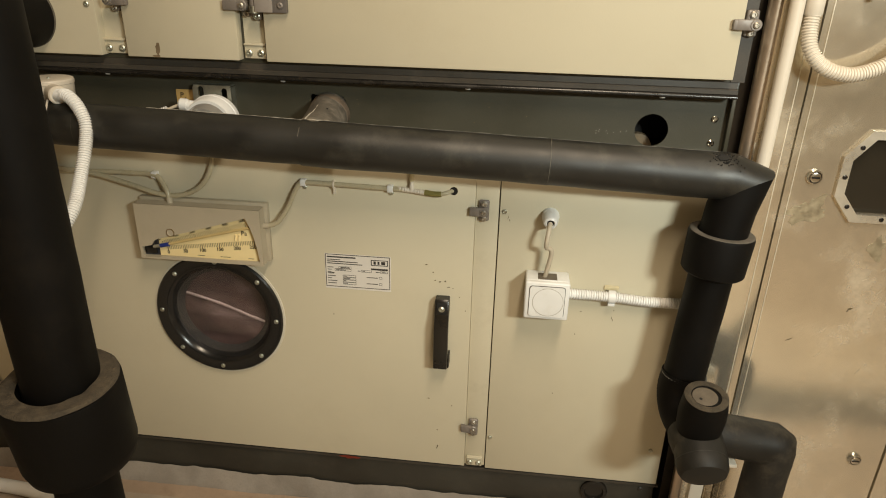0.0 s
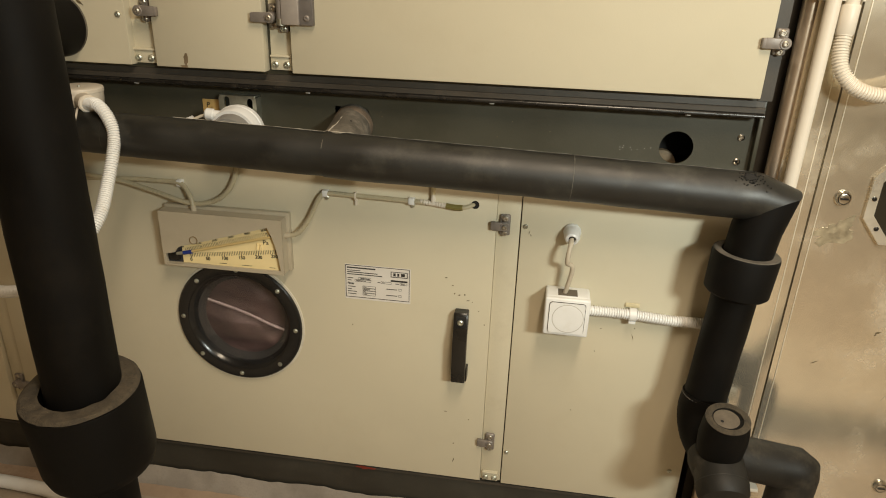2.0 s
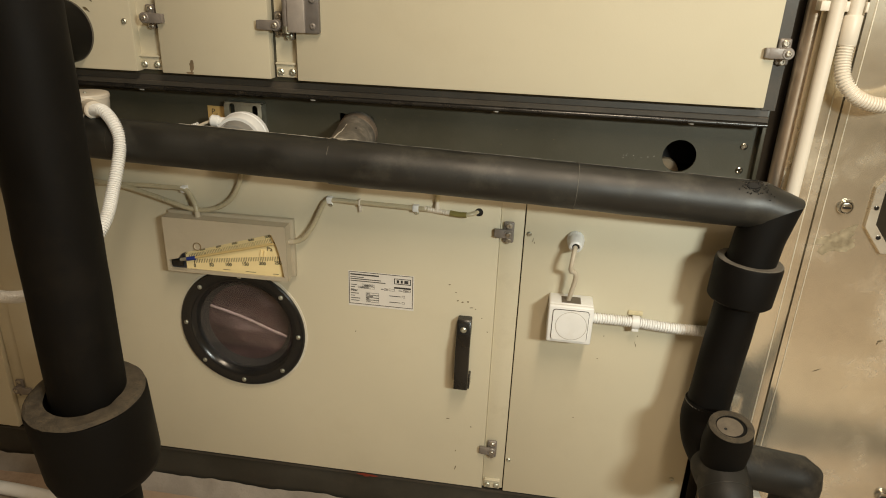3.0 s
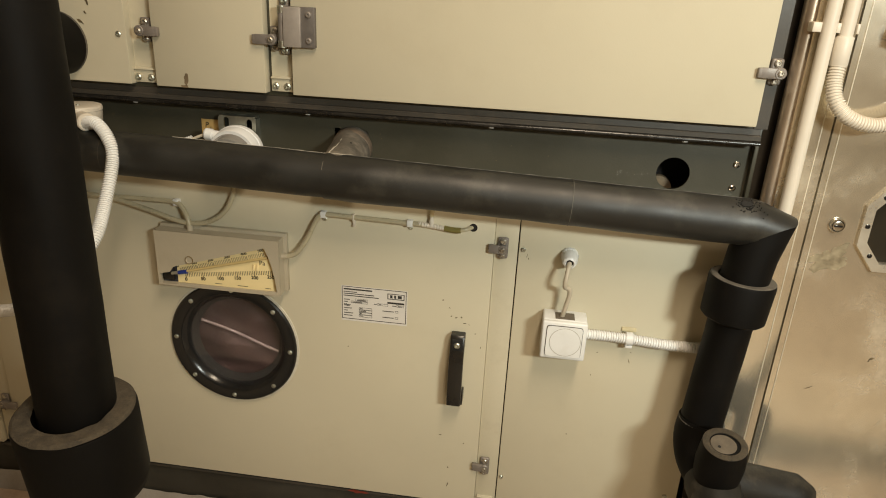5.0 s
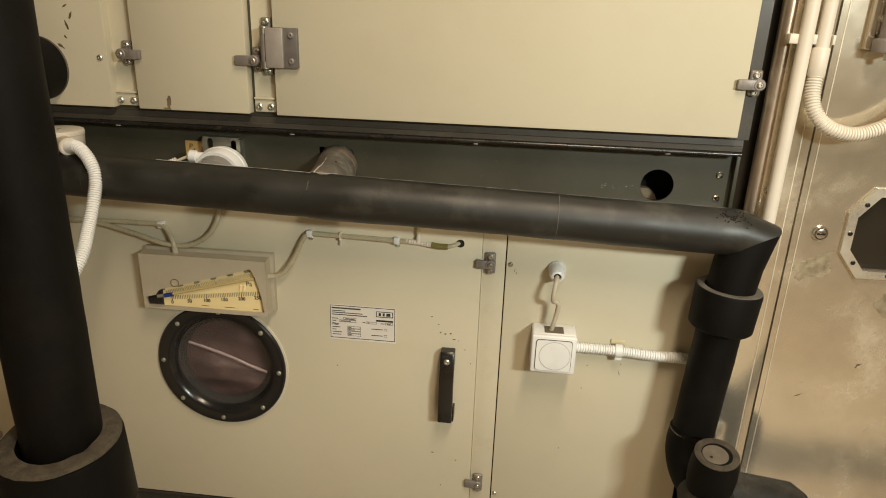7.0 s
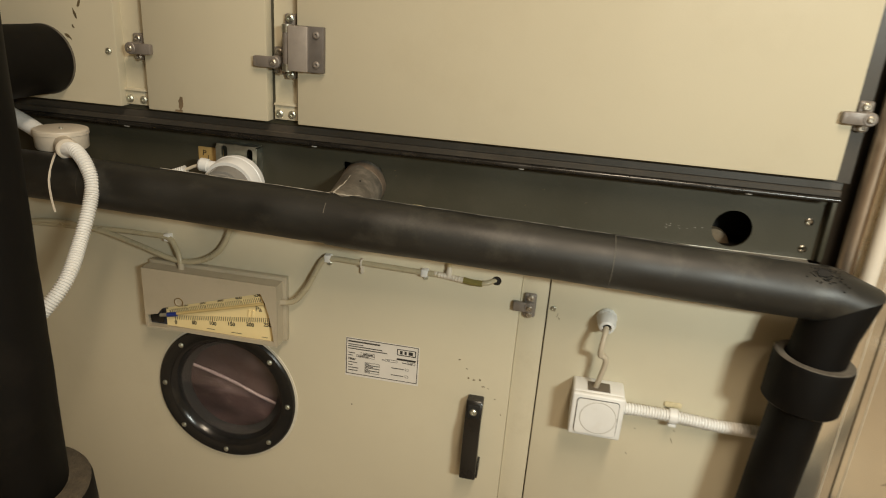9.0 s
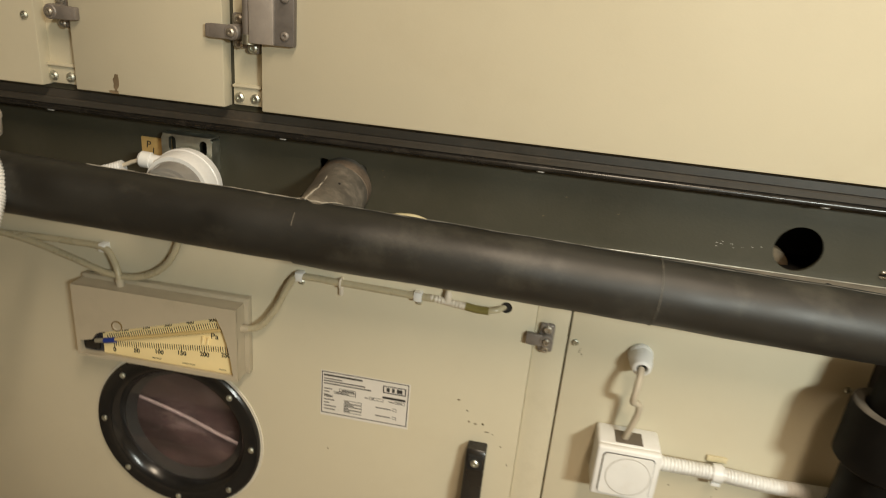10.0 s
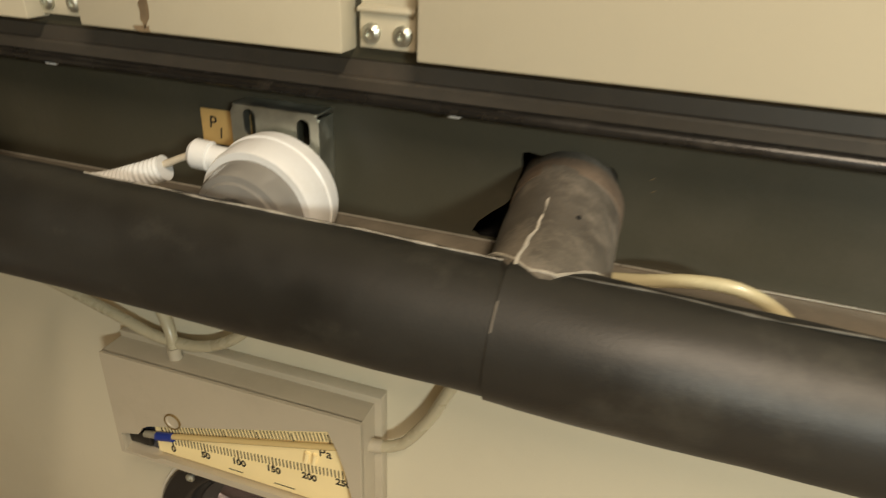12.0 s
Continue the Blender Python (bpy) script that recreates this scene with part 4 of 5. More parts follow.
T0, T1 = gp(0.22, 0.735), gp(0.90, 0.335)
# The tan joins the tube's own tone with its shadow on the card.
part("fluid_tube", sweep([(T0[0], card_y - 0.003, T0[1]), (T1[0], card_y - 0.003, T1[1])], 0.0026, 14), material("tan_tube_and_shadow", (0.58, 0.44, 0.20), 0.2, vary=0.05, bump=0.0), gauge, "slanting clear tube")
part("blue_slider", sweep([(gp(0.160, 0.77)[0], card_y - 0.0035, gp(0.160, 0.77)[1]), (gp(0.232, 0.735)[0], card_y - 0.0035, gp(0.232, 0.735)[1])], 0.0040, 14), BLUE, gauge, "blue indicator sleeve")
part("nozzle", sweep([(gp(0.10, 0.80)[0], card_y - 0.002, gp(0.10, 0.80)[1]), (gp(0.160, 0.77)[0], card_y - 0.003, gp(0.160, 0.77)[1])], 0.0034, 12), material("grey_nozzle", (0.26, 0.24, 0.18), 0.4, vary=0.2, bump=0.0), gauge)
part("fitting", box(gp(0.02, 0)[0], gp(0.12, 0)[0], card_y - 0.003, card_y + 0.002, gp(0, 0.93)[1], gp(0, 0.80)[1], 0.002), BLACK, gauge)
part("fill_plug", lathe((gp(0.272, 0.49)[0], GY, gp(0.272, 0.49)[1]), (0, -1, 0), [(-0.001, 0.0068), (0.0012, 0.0066), (0.0012, 0.0056), (0.0004, 0.005)], 24), GREYWHITE, gauge, "round fill plug")
part("plug_ring", ring_body((gp(0.272, 0.49)[0], GY, gp(0.272, 0.49)[1]), (0, -1, 0), [(-0.0004, 0.0068), (0.0016, 0.0070), (0.0016, 0.0078), (-0.0004, 0.0080)], 24), material("brass_ring", (0.26, 0.18, 0.07), 0.4, metal=0.5, vary=0.2, bump=0.0), gauge, "brassy plug rim")
for u in (0.795, 0.825):
    part("level_vial", sweep([(gp(u - 0.02, 0.59)[0], card_y - 0.001, gp(u, 0.585)[1]), (gp(u - 0.01, 0.48)[0], card_y - 0.001, gp(u, 0.485)[1])], 0.0022, 10), SCALE_CARD, gauge)
part("hose_port", sweep([(GX1 - 0.002, 1.180, 0.657), (GX1 + 0.010, 1.181, 0.658)], 0.0055, 14), GREYWHITE, gauge)
part("top_port", sweep([(-0.583, 1.180, GZ1 - 0.002), (-0.584, 1.180, GZ1 + 0.010)], 0.0055, 14), GREYWHITE, gauge)


# ---------- small plastic tubes on the door ----------
def plain_tube(name, label, pts, r=0.0047, mat=HOSE):
    return tagged(part(name, sweep(curve_points(pts, 0.006), r, 14), mat), label, "tube")


plain_tube("plastic_tube", "cloudy plastic tube clipped to the door above the gauge", [(-1.10, 1.193, 0.735), (-0.90, 1.193, 0.733), (-0.725, 1.192, 0.740), (-0.66, 1.192, 0.741), (-0.612, 1.191, 0.740), (-0.596, 1.187, 0.727), (-0.586, 1.182, 0.710), (-0.584, 1.180, 0.697)])
plain_tube("plastic_tube", "cloudy plastic tube drooping behind the level pipe", [(-0.95, 1.186, 0.715), (-0.84, 1.188, 0.742), (-0.74, 1.186, 0.739), (-0.66, 1.184, 0.722), (-0.60, 1.183, 0.706), (-0.555, 1.184, 0.708), (-0.520, 1.188, 0.728), (-0.500, 1.191, 0.765), (-0.497, 1.193, 0.81), (-0.497, 1.20, 0.829)])
plain_tube("plastic_tube", "cloudy plastic tube running level from the gauge across the door", [(-0.398, 1.181, 0.658), (-0.382, 1.184, 0.664), (-0.362, 1.188, 0.692), (-0.346, 1.191, 0.726), (-0.331, 1.192, 0.741), (-0.275, 1.193, 0.741), (-0.172, 1.193, 0.739), (-0.150, 1.193, 0.739)])
tee = thing("tube_connector", "white barbed plastic tee joining thin tubes", "tube connector", at=(-0.134, 1.19, 0.739))
part("run", lathe((-0.158, 1.193, 0.740), (1, 0, -0.10), [(0, 0.0035)] + [(0.004 + 0.0045 * i + d, r) for i in range(4) for d, r in ((0, 0.0050), (0.003, 0.0041))] + [(0.0225, 0.0046), (0.027, 0.0046)] + [(0.029 + 0.0045 * i + d, r) for i in range(4) for d, r in ((0, 0.0041), (0.003, 0.0050))] + [(0.05, 0.0035)], 14), CREAM, tee)
part("stem", lathe((-0.1335, 1.193, 0.738), (0, 0, 1), [(0, 0.0046), (0.010, 0.0046), (0.012, 0.0036), (0.022, 0.0036)], 14), CREAM, tee)
plain_tube("plastic_tube", "pale plastic tube arching up behind the level pipe", [(-0.1335, 1.192, 0.756), (-0.132, 1.189, 0.790), (-0.138, 1.190, 0.815), (-0.156, 1.190, 0.834), (-0.180, 1.191, 0.8435), (-0.206, 1.193, 0.842), (-0.232, 1.198, 0.834), (-0.252, 1.204, 0.828)], 0.0043, material("yellowed_clear_tube", (0.60, 0.54, 0.34), 0.25, vary=0.06, scale=30, bump=0.02, coat=0.3))
plain_tube("rubber_sleeve", "olive rubber tube end leading into a hole in the door", [(-0.110, 1.193, 0.7355), (-0.095, 1.192, 0.734), (-0.080, 1.191, 0.7345)], 0.0052, OLIVE)
plain_tube("plastic_tube", "clear tube end entering the door", [(-0.082, 1.191, 0.7345), (-0.070, 1.192, 0.737), (-0.060, 1.204, 0.739)], 0.0038)
part("tube_hole", ring_body((-0.059, FRONT, 0.739), (0, -1, 0), [(-0.0005, 0.0074), (0.0008, 0.0074), (0.0008, 0.0062), (-0.0005, 0.0062)], 24), BLACK, main_door)
part("tube_hole_shade", lathe((-0.059, FRONT, 0.739), (0, -1, 0), [(-0.0003, 0.0063), (0.0003, 0.0062)], 20), VOID, main_door)


def saddle_clip(x, z, group):
    ob = thing("tube_clip", "small pale plastic tube clip with a screw", "clip", group, at=(x, FRONT, z))
    part("band", box(x - 0.0055, x + 0.0055, FRONT - 0.0128, FRONT, z - 0.006, z + 0.0065, 0.0018), WHITE, ob)
    part("clip_screw", screw_bm(x + 0.001, FRONT - 0.002, z - 0.0098, 0.0042), ZINC, ob)
    return ob


for x, z in ((-0.612, 0.7395), (-0.331, 0.7415), (-0.172, 0.739)):
    saddle_clip(x, z, "tube clips")
tagged(part("cable_tie", join(box(-0.2765, -0.2735, FRONT - 0.0125, FRONT, 0.7345, 0.7475, 0.001), box(-0.2775, -0.2725, FRONT - 0.006, FRONT, 0.722, 0.736, 0.001)), CREAM), "pale cable tie round the thin tube", "cable tie")

# ---------- type plate ----------
label = thing("type_label", "white printed type label with a black border on the door", "label", at=(-0.237, FRONT, 0.566))
LX0, LX1, LZ0, LZ1 = -0.301, -0.1735, 0.529, 0.602
part("sheet", box(LX0, LX1, FRONT - 0.0006, FRONT, LZ0, LZ1), PAPER, label)
ink = bmesh.new()
yl = FRONT - 0.0008


def ink_box(u0, u1, v0, v1, bm):
    box(LX0 + u0 * (LX1 - LX0), LX0 + u1 * (LX1 - LX0), yl, yl + 0.0003, LZ1 - v1 * (LZ1 - LZ0), LZ1 - v0 * (LZ1 - LZ0), bm=bm)


for b in ((0.01, 0.985, 0.015, 0.031), (0.01, 0.985, 0.929, 0.945), (0.01, 0.019, 0.031, 0.929), (0.976, 0.985, 0.031, 0.929)):
    ink_box(*b, ink)
part("border", ink, INK, label, smooth=0)
lines = bmesh.new()
for u0, u1, v0, v1 in ((0.035, 0.47, 0.070, 0.108), (0.035, 0.24, 0.155, 0.175), (0.035, 0.50, 0.205, 0.228), (0.035, 0.57, 0.262, 0.285), (0.04, 0.13, 0.375, 0.395), (0.04, 0.10, 0.44, 0.46), (0.24, 0.38, 0.37, 0.395), (0.17, 0.32, 0.44, 0.46),
                       (0.50, 0.54, 0.44, 0.46), (0.57, 0.61, 0.44, 0.455), (0.77, 0.83, 0.44, 0.46), (0.86, 0.92, 0.44, 0.46), (0.04, 0.16, 0.62, 0.64), (0.04, 0.10, 0.69, 0.71), (0.04, 0.18, 0.76, 0.78), (0.04, 0.17, 0.83, 0.85),
                       (0.63, 0.80, 0.61, 0.63), (0.63, 0.80, 0.79, 0.81), (0.28, 0.33, 0.61, 0.63), (0.28, 0.38, 0.68, 0.70), (0.28, 0.32, 0.75, 0.77), (0.28, 0.34, 0.82, 0.84)):
    ink_box(u0, u1, v0 + 0.003, v0 + 0.003 + (v1 - v0), lines)
part("fine_print", lines, material("grey_print", (0.05, 0.046, 0.04), 0.6, vary=0.1, bump=0.0), label, smooth=0)
boxes = bmesh.new()
for u0, u1, v0, v1 in ((0.21, 0.40, 0.35, 0.415), (0.15, 0.40, 0.42, 0.48), (0.55, 0.71, 0.42, 0.48), (0.84, 0.95, 0.42, 0.48), (0.27, 0.47, 0.59, 0.655), (0.27, 0.47, 0.66, 0.725), (0.27, 0.47, 0.73, 0.795), (0.27, 0.47, 0.80, 0.865), (0.82, 0.865, 0.59, 0.65), (0.82, 0.865, 0.77, 0.83)):
    for b in ((u0, u1, v0, v0 + 0.008), (u0, u1, v1 - 0.008, v1), (u0, u0 + 0.004, v0, v1), (u1 - 0.004, u1, v0, v1)):
        ink_box(*b, boxes)
part("form_outline", boxes, INK, label, smooth=0)
text_mesh("print_word", "Filter", 0.0062, (LX0 + 0.04 * (LX1 - LX0), yl, LZ1 - 0.545 * (LZ1 - LZ0)), INK, label, 0, "LEFT")
logo = bmesh.new()
for u0, u1, v0, v1 in ((0.70, 0.955, 0.110, 0.128), (0.70, 0.955, 0.252, 0.272), (0.70, 0.712, 0.128, 0.252), (0.943, 0.955, 0.128, 0.252), (0.74, 0.775, 0.15, 0.235), (0.80, 0.83, 0.15, 0.235), (0.855, 0.915, 0.15, 0.235), (0.70, 0.955, 0.350, 0.398)):
    ink_box(u0, u1, v0, v1, logo)
part("logo_mark", logo, material("grey_logo_print", (0.03, 0.028, 0.026), 0.6, vary=0.2, scale=200, bump=0.0), label, smooth=0)

# ---------- isolator switch with its cable ----------
switch = thing("light_switch", "white surface-mounted rocker switch on the beige panel", "switch", at=(0.118, FRONT, 0.561))
SX0, SX1, SZ0, SZ1, SY = 0.0785, 0.1565, 0.5245, 0.597, 1.1455
part("back_box", box(SX0, SX1, SY + 0.010, FRONT, SZ0, SZ1, 0.004, 3), WHITE, switch)
part("front_frame", box(SX0 - 0.0004, SX1 + 0.0004, SY, SY + 0.0105, SZ0 - 0.0004, SZ1 + 0.0004, 0.0035, 3), WHITE, switch)
part("rocker_gap", plate_with_holes(round_loop(SX0 + 0.0072, SX1 - 0.0072, SZ0 + 0.0062, SZ1 - 0.0062, 0.0055), [], SY - 0.0007, 0.0027), BLACK, switch, "dark gap round the rocker")
part("rocker", plate_with_holes(round_loop(SX0 + 0.0082, SX1 - 0.0082, SZ0 + 0.0072, SZ1 - 0.0072, 0.0048), [], SY - 0.0030, 0.005), WHITE, switch)
rc = ((SX0 + SX1) / 2 + 0.002, SY - 0.003, (SZ0 + SZ1) / 2)
part("rocker_disc", lathe(rc, (0, -1, 0), [(-0.0005, 0.0268), (0.0004, 0.0266), (0.0007, 0.024), (0.0002, 0.010)], 48), WHITE, switch)
part("disc_groove", ring_body((rc[0], SY - 0.0031, rc[2]), (0, -1, 0), [(-0.0004, 0.0266), (0.0003, 0.0266), (0.0003, 0.0275), (-0.0004, 0.0275)], 48), material("grey_groove", (0.42, 0.40, 0.36), 0.6, vary=0.1, bump=0.0), switch)
part("cable_entry", box(0.100, 0.134, 1.160, 1.186, SZ1 - 0.001, SZ1 + 0.0008, 0.0004), material("brown_rubber_entry", (0.12, 0.10, 0.075), 0.7, vary=0.15, scale=60, bump=0.1), switch, "brown rubber cable entry")
gland = thing("cable_gland", "white plastic cable gland in the panel", "cable gland", at=(0.114, FRONT, 0.706))
gd = Vector((-0.02, -1, -0.16)).normalized()
part("flange_nut", lathe((0.114, FRONT + 0.001, 0.7040), (0, -1, 0), [(0, 0.0150), (0.004, 0.0158), (0.008, 0.0156), (0.010, 0.0142)], 12), WHITE, gland)
part("dome", lathe((0.114, FRONT - 0.007, 0.7040), gd, [(-0.004, 0.0138), (0.008, 0.0142), (0.016, 0.0136), (0.024, 0.0110), (0.026, 0.0076), (0.023, 0.0058)], 24), WHITE, gland)
part("opening", lathe(Vector((0.114, FRONT - 0.007, 0.7040)) + gd * 0.0225, gd, [(0, 0.0066), (0.0008, 0.0064)], 18), VOID, gland)
plain_tube("power_cable", "pale grey power cable between the gland and the switch", [(0.1138, 1.176, 0.7010), (0.1120, 1.162, 0.695), (0.1095, 1.154, 0.678), (0.1088, 1.154, 0.666), (0.1100, 1.157, 0.6595), (0.1165, 1.160, 0.6565), (0.1192, 1.161, 0.650), (0.1185, 1.163, 0.637), (0.1150, 1.167, 0.615), (0.1115, 1.172, 0.595)], 0.0042, CABLE)["category"] = "cable"
tagged(part("corrugated_conduit", corrugated([(0.154, 1.184, 0.5605), (0.20, 1.185, 0.560), (0.240, 1.185, 0.559), (0.295, 1.186, 0.5545), (0.35, 1.187, 0.5540), (0.41, 1.190, 0.555)], 0.0102, 0.0044, groove=0.80), WHITE), "white corrugated conduit running from the switch", "conduit")
pc = thing("conduit_clip", "cream plastic clip holding the corrugated conduit", "clip", at=(0.236, FRONT, 0.559))
part("base", box(0.2225, 0.2490, 1.196, FRONT, 0.567, 0.5760, 0.002), material("yellowed_plastic", (0.60, 0.52, 0.33), 0.5, vary=0.2, scale=60, fine=300, bump=0.1), pc, "yellowed clip base")
part("strap", ring_body((0.230, 1.186, 0.559), (1, 0, 0), [(0, 0.0105), (0, 0.0122), (0.012, 0.0122), (0.012, 0.0105)], 28), WHITE, pc)
part("tail", box(0.230, 0.242, 1.178, FRONT, 0.5435, 0.5485, 0.001), WHITE, pc)

# ---------- pressure sensor on the dark band ----------
sensor = thing("pressure_switch", "white round air pressure switch on a zinc bracket", "pressure switch", at=(-0.482, 1.20, 0.85))


def slot_loop(cx, cz, w, h, n=7):
    out = []
    for s, cc in ((1, cz + h / 2 - w / 2), (-1, cz - h / 2 + w / 2)):
        for k in range(n + 1):
            a = math.pi * k / n + (0 if s > 0 else math.pi)
            out.append((cx + w / 2 * math.cos(a), cc + w / 2 * math.sin(a)))
    return out


BX0, BX1 = -0.5290, -0.4590
bk = plate_with_holes([(BX0, 0.835), (BX1, 0.835), (BX1, 0.898), (BX1 - 0.003, 0.9035), (BX0 + 0.003, 0.9035), (BX0, 0.898)], [slot_loop(-0.514, 0.8915, 0.0100, 0.0195), slot_loop(-0.4710, 0.8895, 0.0100, 0.0195)], 1.2135, 0.0018)
bk = box(BX0 + 0.001, BX1 - 0.001, 1.2145, 1.2350, 0.9020, 0.9038, 0.0006, bm=bk)
bk = box(BX0, BX0 + 0.0018, 1.2150, 1.2348, 0.838, 0.900, bm=bk)
bk = box(BX1 - 0.0018, BX1, 1.2150, 1.2348, 0.838, 0.900, bm=bk)
part("bracket", bk, ZINC, sensor, "zinc-plated slotted bracket")
part("bracket_screw", screw_bm(-0.4615, 1.2135, 0.866, 0.0042), ZINC, sensor)
sd = Vector((0.0, -1, -0.08)).normalized()
sc = Vector((-0.4895, 1.2120, 0.8450))
part("drum", lathe(sc, sd, [(0, 0.0445), (0.008, 0.0450), (0.009, 0.0462), (0.0125, 0.0462), (0.0135, 0.0450), (0.032, 0.0440), (0.035, 0.0425), (0.035, 0.030)], 56), WHITE, sensor)
clear = bpy.data.materials.new("smoky_clear_cap")
clear.use_nodes = True
cb = clear.node_tree.nodes["Principled BSDF"]
cb.inputs["Base Color"].default_value = (0.48, 0.46, 0.42, 1)
cb.inputs["Roughness"].default_value = 0.12
cb.inputs["Transmission Weight"].default_value = 0.55
part("cap", lathe(sc + sd * 0.035, sd, [(0, 0.0375), (0.002, 0.0380), (0.004, 0.0370), (0.014, 0.0360), (0.018, 0.034), (0.0190, 0.030), (0.021, 0.029), (0.022, 0.020), (0.019, 0.018), (0.019, 0.009), (0.017, 0.008)], 56), clear, sensor, "smoky clear plastic cap")
part("cap_knob", lathe(sc + sd * 0.052, sd, [(0, 0.0085), (0.003, 0.0085), (0.004, 0.007)], 20), BLACK, sensor)
part("gland", lathe((-0.5125, 1.186, 0.872), (-1, -0.12, 0.10), [(0, 0.0085), (0.014, 0.0085), (0.015, 0.0105), (0.026, 0.0105), (0.029, 0.008)], 20), WHITE, sensor)
plain_tube("sensor_cable", "thin grey cable from the pressure switch", [(-0.5375, 1.183, 0.8745), (-0.550, 1.180, 0.870), (-0.563, 1.176, 0.864), (-0.580, 1.172, 0.858)], 0.0026, CABLE)["category"] = "cable"
tagged(part("corrugated_conduit", corrugated([(-0.560, 1.176, 0.8630), (-0.580, 1.171, 0.8555), (-0.615, 1.165, 0.845), (-0.68, 1.160, 0.837), (-0.76, 1.160, 0.837)], 0.0092), WHITE), "white corrugated conduit lying behind the level pipe", "conduit")
tag = thing("paper_tag", "tan card tag with handwriting on the dark band", "tag", at=(-0.553, BAND, 0.878))
part("card", box(-0.5710, -0.5270, BAND - 0.0012, BAND, 0.8635, 0.8905, 0.0003), CARD, tag)
text_mesh("tag_letter", "P", 0.0135, (-0.5605, BAND - 0.0014, 0.8800), INK, tag, -6)
text_mesh("tag_letter", "1", 0.0120, (-0.5540, BAND - 0.0014, 0.8722), INK, tag, -6)

# ---------- stainless cabinet beside the machine ----------
cab = thing("steel_cabinet", "dull stainless steel cabinet with an octagonal window", "cabinet", at=(0.9, 1.5, 0))
part("body", box(0.448, 2.0, 1.212, 2.1, 0.0, 2.30), STEEL, cab)
part("side_frame", box(0.4280, 0.4890, 1.190, 1.212, 0.0, 2.30, 0.0015), STEEL, cab)
part("frame_bead", box(0.4735, 0.4750, 1.1893, 1.1903, 0.0, 2.30, 0.0003), PALE_EDGE, cab)
part("side_skin", box(0.4030, 0.4075, 1.240, 2.1, 0.0, 2.30), DARK_RAIL, cab, "brown-black side skin")
part("gap_back", box(0.4080, 0.4478, 1.246, 1.252, 0.0, 2.30), DARK_RAIL, cab)
part("corner_post", lathe((0.4230, 1.2015, 0.0), (0, 0, 1), [(0, 0.0125), (2.30, 0.0125)], 28), PILLAR, cab, "rounded brownish corner post")
part("side_frame", box(0.7890, 2.0, 1.190, 1.2118, 0.0, 2.30, 0.0015), STEEL, cab)
OCT = [(0.569, 0.773), (0.569, 0.840), (0.603, 0.883), (0.700, 0.883), (0.734, 0.840), (0.734, 0.773), (0.700, 0.730), (0.603, 0.730)]
oc = (0.6515, 0.8065)
inset = lambda k: [(oc[0] + (x - oc[0]) * k, oc[1] + (z - oc[1]) * k) for x, z in OCT]  # noqa: E731
steel_door = part("door", plate_with_holes(rect_loop(0.4915, 0.7840, 0.03, 2.28), [inset(0.84)], 1.190, 0.020), STEEL, cab, smooth=30)
part("door_fold", box(0.5010, 0.5024, 1.1888, 1.1903, 0.03, 2.28, 0.0004), PALE_EDGE, steel_door)
part("window_frame", plate_with_holes(OCT, [inset(0.825)], 1.1825, 0.0074), BRIGHT_STEEL, steel_door, "octagonal steel window frame")
part("window_pane", box(0.565, 0.735, 1.2005, 1.2025, 0.725, 0.89), material("dark_glass", (0.025, 0.021, 0.015), 0.10, vary=0.1, bump=0.0, rough_vary=0.02), steel_door, "dark glass pane")
for i in range(8):
    (x0, z0), (x1, z1) = inset(0.90)[i], inset(0.90)[(i + 1) % 8]
    part("frame_bolt", screw_bm((x0 + x1) / 2, 1.1825, (z0 + z1) / 2, 0.0038), BLACK, steel_door)
for x, z in ((0.533, 0.803), (0.736, 0.245)):
    lock = part("quarter_turn_lock", lathe((x, 1.190, z), (0, -1, 0), [(0, 0.0126), (0.004, 0.0124), (0.007, 0.0110), (0.007, 0.0098), (0.004, 0.0094), (0.0045, 0.0090), (0.0075, 0.0082), (0.008, 0.007)], 32), CHROME, steel_door, "chrome quarter-turn lock")
    part("lock_slot", box(x - 0.0065, x + 0.0065, 1.1814, 1.1826, z - 0.0016, z + 0.0016), BLACK, lock)
SMUDGE = material("brown_tape_residue", (0.42, 0.36, 0.25), 0.40, metal=0.65, vary=0.3, scale=60, fine=200, bump=0.1)
for x, z, w, h, s, lean in ((0.537, 0.745, 0.096, 0.050, 3.3, 0.45), (0.663, 0.682, 0.034, 0.052, 6.1, 0.0)):
    smear("tape_residue", x, z, w, h, 1.190, SMUDGE, steel_door, s, lean)
smear("scratch", 0.648, 0.567, 0.013, 0.005, 1.190, SCUFF, steel_door, 2.0, 0.4)
smear("scratch", 0.645, 0.562, 0.006, 0.003, 1.190, SCUFF, steel_door, 8.0, 1.1)
smear("scratch", 0.560, 0.497, 0.020, 0.0016, 1.190, SCUFF, steel_door, 5.0, 0.5)

WIPE = material("dried_wipe_mark", (0.42, 0.375, 0.285), 0.7, metal=0.0, vary=0.2, scale=40, fine=200, bump=0.05)
for i in range(9):
    smear("wipe_mark", rng.uniform(0.52, 0.76), rng.uniform(0.42, 0.69), rng.uniform(0.008, 0.022), rng.uniform(0.0006, 0.0012), 1.190, WIPE, steel_door, rng.uniform(0, 60), rng.uniform(0.3, 1.2))

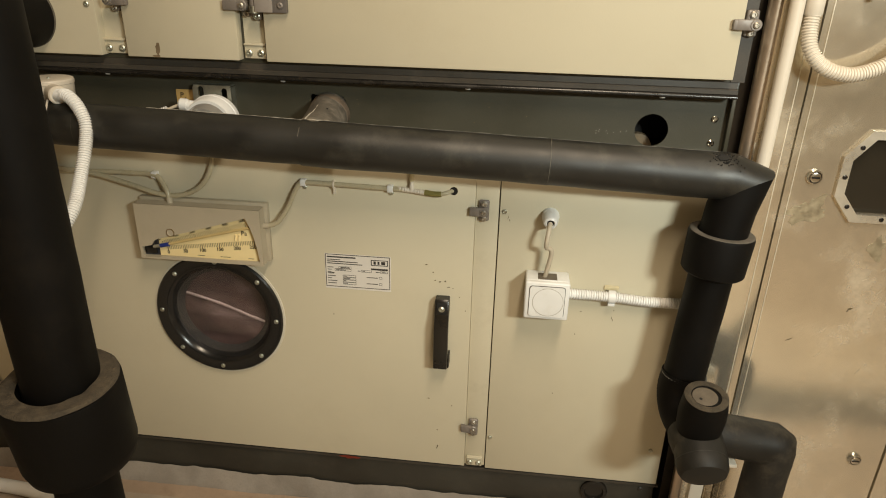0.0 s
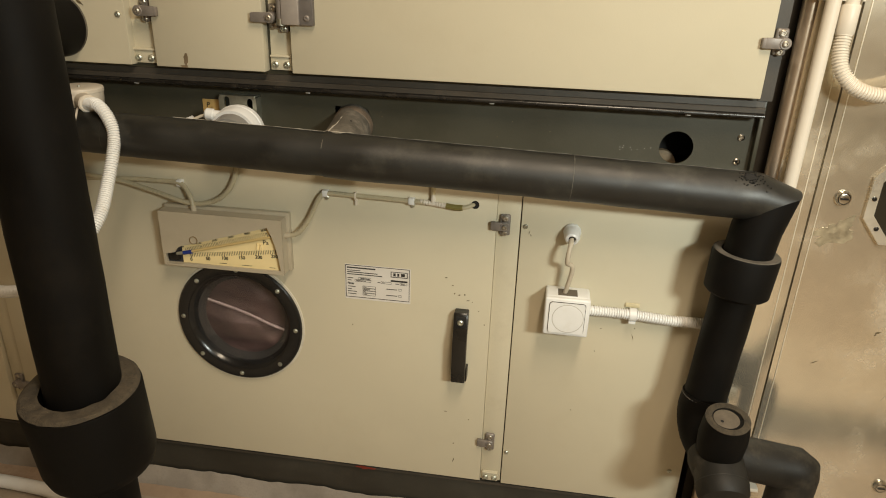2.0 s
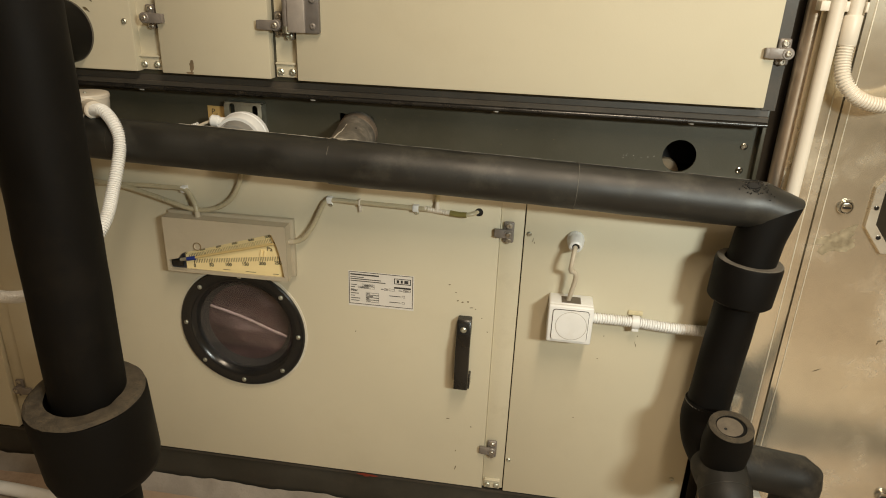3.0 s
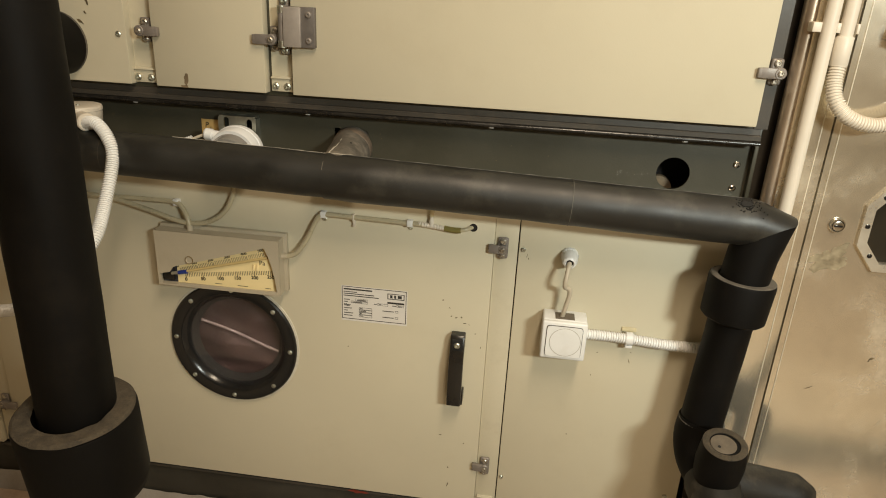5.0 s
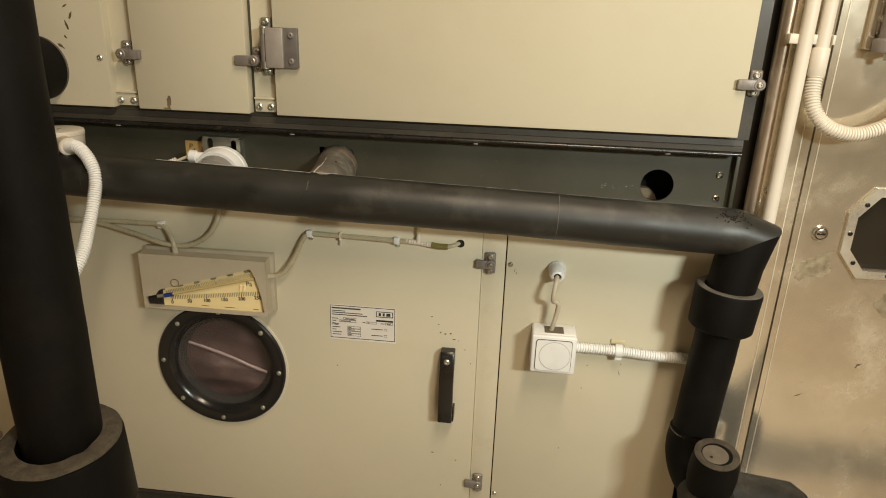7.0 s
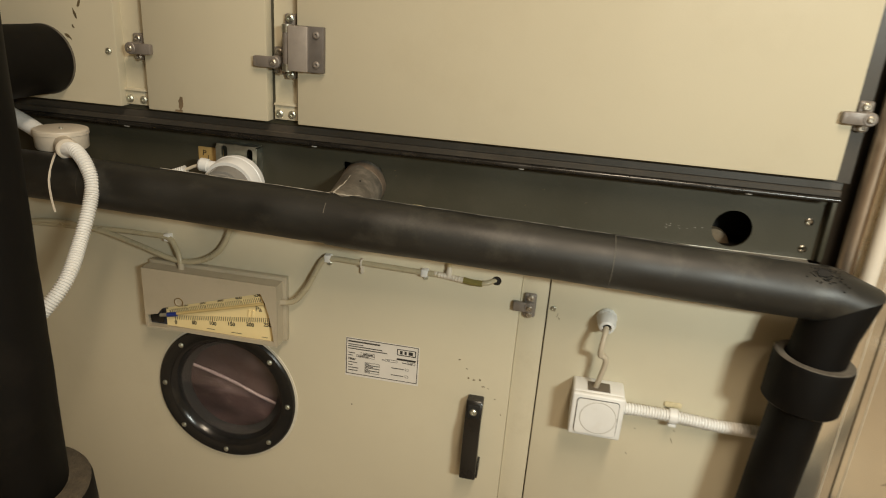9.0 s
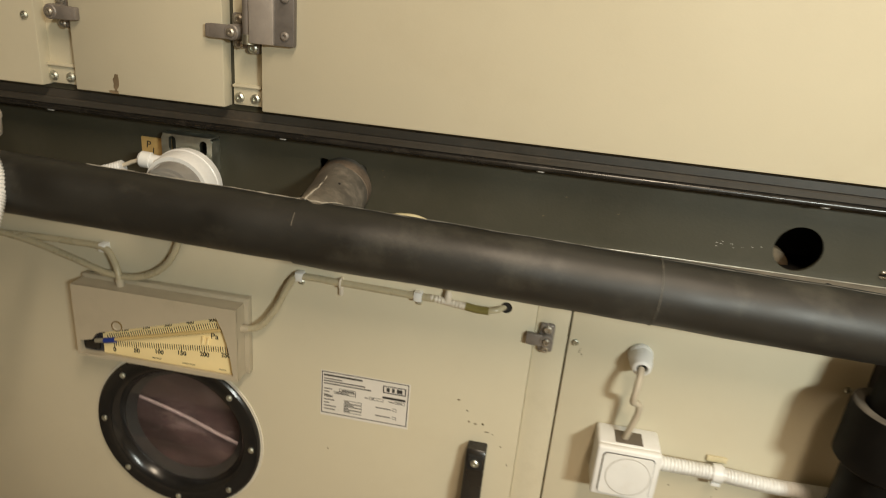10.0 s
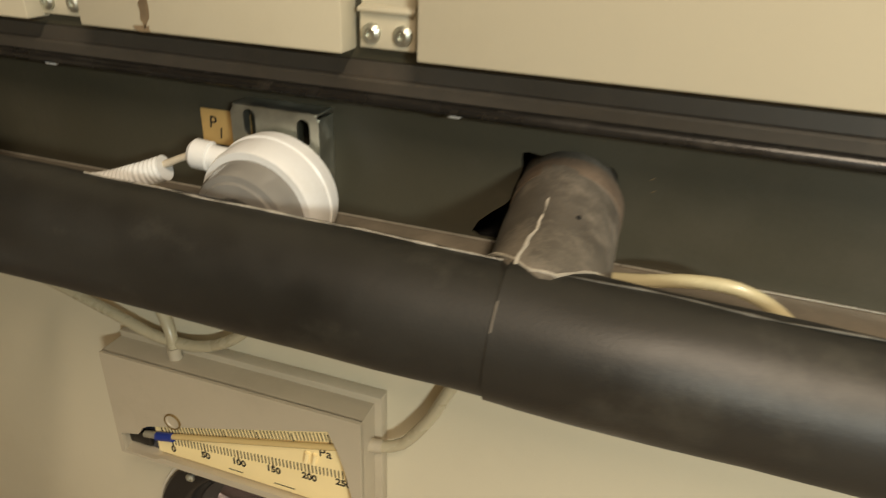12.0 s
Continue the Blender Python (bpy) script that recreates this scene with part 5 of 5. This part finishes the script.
# conduits in front of the cabinet's frame
c1 = thing("conduit", "cream rigid plastic conduit running up the cabinet's corner", "conduit", "rigid conduits", at=(0.440, 1.17, 0.0))
part("tube", lathe((0.4415, 1.1705, 0.77), (0, 0, 1), [(0, 0.0105), (1.625, 0.0105)], 24), CREAM, c1)
c2 = thing("conduit", "cream rigid plastic conduit with a sleeve at its lower end", "conduit", "rigid conduits", at=(0.466, 1.17, 1.05))
part("tube", lathe((0.4670, 1.1720, 1.08), (0, 0, 1), [(0, 0.0100), (1.315, 0.0100)], 24), CREAM, c2)
part("coupling", lathe((0.4665, 1.1715, 1.052), (0, 0, 1), [(0, 0.0118), (0.002, 0.0130), (0.040, 0.0130), (0.042, 0.0118)], 24), CREAM, c2, "smooth coupling sleeve")
part("hose", corrugated([(0.4665, 1.1705, 1.056), (0.4655, 1.166, 1.030), (0.470, 1.158, 1.004), (0.488, 1.152, 0.983), (0.515, 1.150, 0.973), (0.545, 1.152, 0.974), (0.585, 1.156, 0.992), (0.615, 1.165, 1.025), (0.625, 1.175, 1.07), (0.626, 1.180, 1.12)], 0.0114, 0.0042), CREAM, c2, "cream corrugated hose loop")
part("hose_fitting", lathe((0.626, 1.189, 1.125), (0, -0.12, -1), [(-0.02, 0.016), (0.0, 0.016), (0.012, 0.014)], 22), CREAM, c2)
cl = thing("conduit_clip", "cream plastic clip holding two conduits", "clip", at=(0.452, 1.18, 1.103))
part("bridge", box(0.418, 0.483, 1.1825, 1.1895, 1.098, 1.112, 0.0012), CREAM, cl)
for x0, x1, y0 in ((0.4175, 0.4300, 1.1660), (0.4505, 0.4562, 1.1650), (0.4788, 0.4830, 1.1670)):
    part("lug", box(x0, x1, y0, 1.1824, 1.098, 1.112, 0.0012), CREAM, cl)
bossy = thing("wall_fitting", "grey metal cup fitting on a steel bracket high on the cabinet", "fitting", at=(0.545, 1.18, 1.10))
part("mount", box(0.5300, 0.5420, 1.1800, 1.1898, 1.093, 1.30, 0.0015), STEEL, bossy, "upright steel bracket")
part("cup", lathe((0.5550, 1.1620, 1.089), (0, 0, 1), [(0, 0.014), (0.002, 0.0205), (0.017, 0.0215), (0.020, 0.0200), (0.021, 0.0150), (0.06, 0.0150), (0.16, 0.0150)], 28), LATCH, bossy, "grey metal cup")
part("cup_nut", lathe((0.5560, 1.1600, 1.0795), (0, 0, 1), [(0, 0.0045), (0.001, 0.0055), (0.0094, 0.0055)], 6), ZINC, bossy)
part("bolt", screw_bm(0.5480, 1.1800, 1.137, 0.0058, hexa=True), ZINC, bossy)
part("bolt_plate", box(0.5423, 0.5600, 1.1802, 1.1897, 1.115, 1.160, 0.001), STEEL, bossy)

# pale drain hose on the floor
tagged(part("floor_hose", sweep(curve_points([(-1.6, 1.10, 0.022), (-1.2, 1.115, 0.022), (-1.05, 1.115, 0.022), (-0.93, 1.10, 0.022), (-0.85, 1.06, 0.022), (-0.80, 0.98, 0.022)], 0.02), 0.0145, 16), WHITE), "pale plastic hose lying on the floor", "hose")


# ---------- luminaires ----------
def luminaire(x, y, z, length, turn, label):
    ob = thing("ceiling_light", label, "light", "tube lights")
    ob.matrix_world = pose(x, y, z, 0, 0, turn)
    for name, b, mat in (("housing", box(-length / 2, length / 2, -0.17, 0.17, 0.03, 0.075, 0.006), WHITE), ("rod", box(-0.01, 0.01, -0.01, 0.01, 0.075, 2.40 - z), ZINC)):
        part(name, b, mat, ob).location = (0, 0, 0)



luminaire(0.30, 0.06, 2.29, 1.2, 90, "white ceiling tube light above the aisle")
flood = thing("work_light", "white tilted work light hung on a rod behind the aisle", "light", "tube lights", at=(1.066, -0.556, 1.52))
body = box(-0.18, 0.18, -0.11, 0.11, 0.012, 0.05, 0.008)
body.transform(look((1.05, -0.52, 1.50), (0.30, 1.2, 0.78)))
part("housing", body, WHITE, flood)
part("rod", box(1.058, 1.074, -0.564, -0.548, 1.52, 2.40), ZINC, flood)
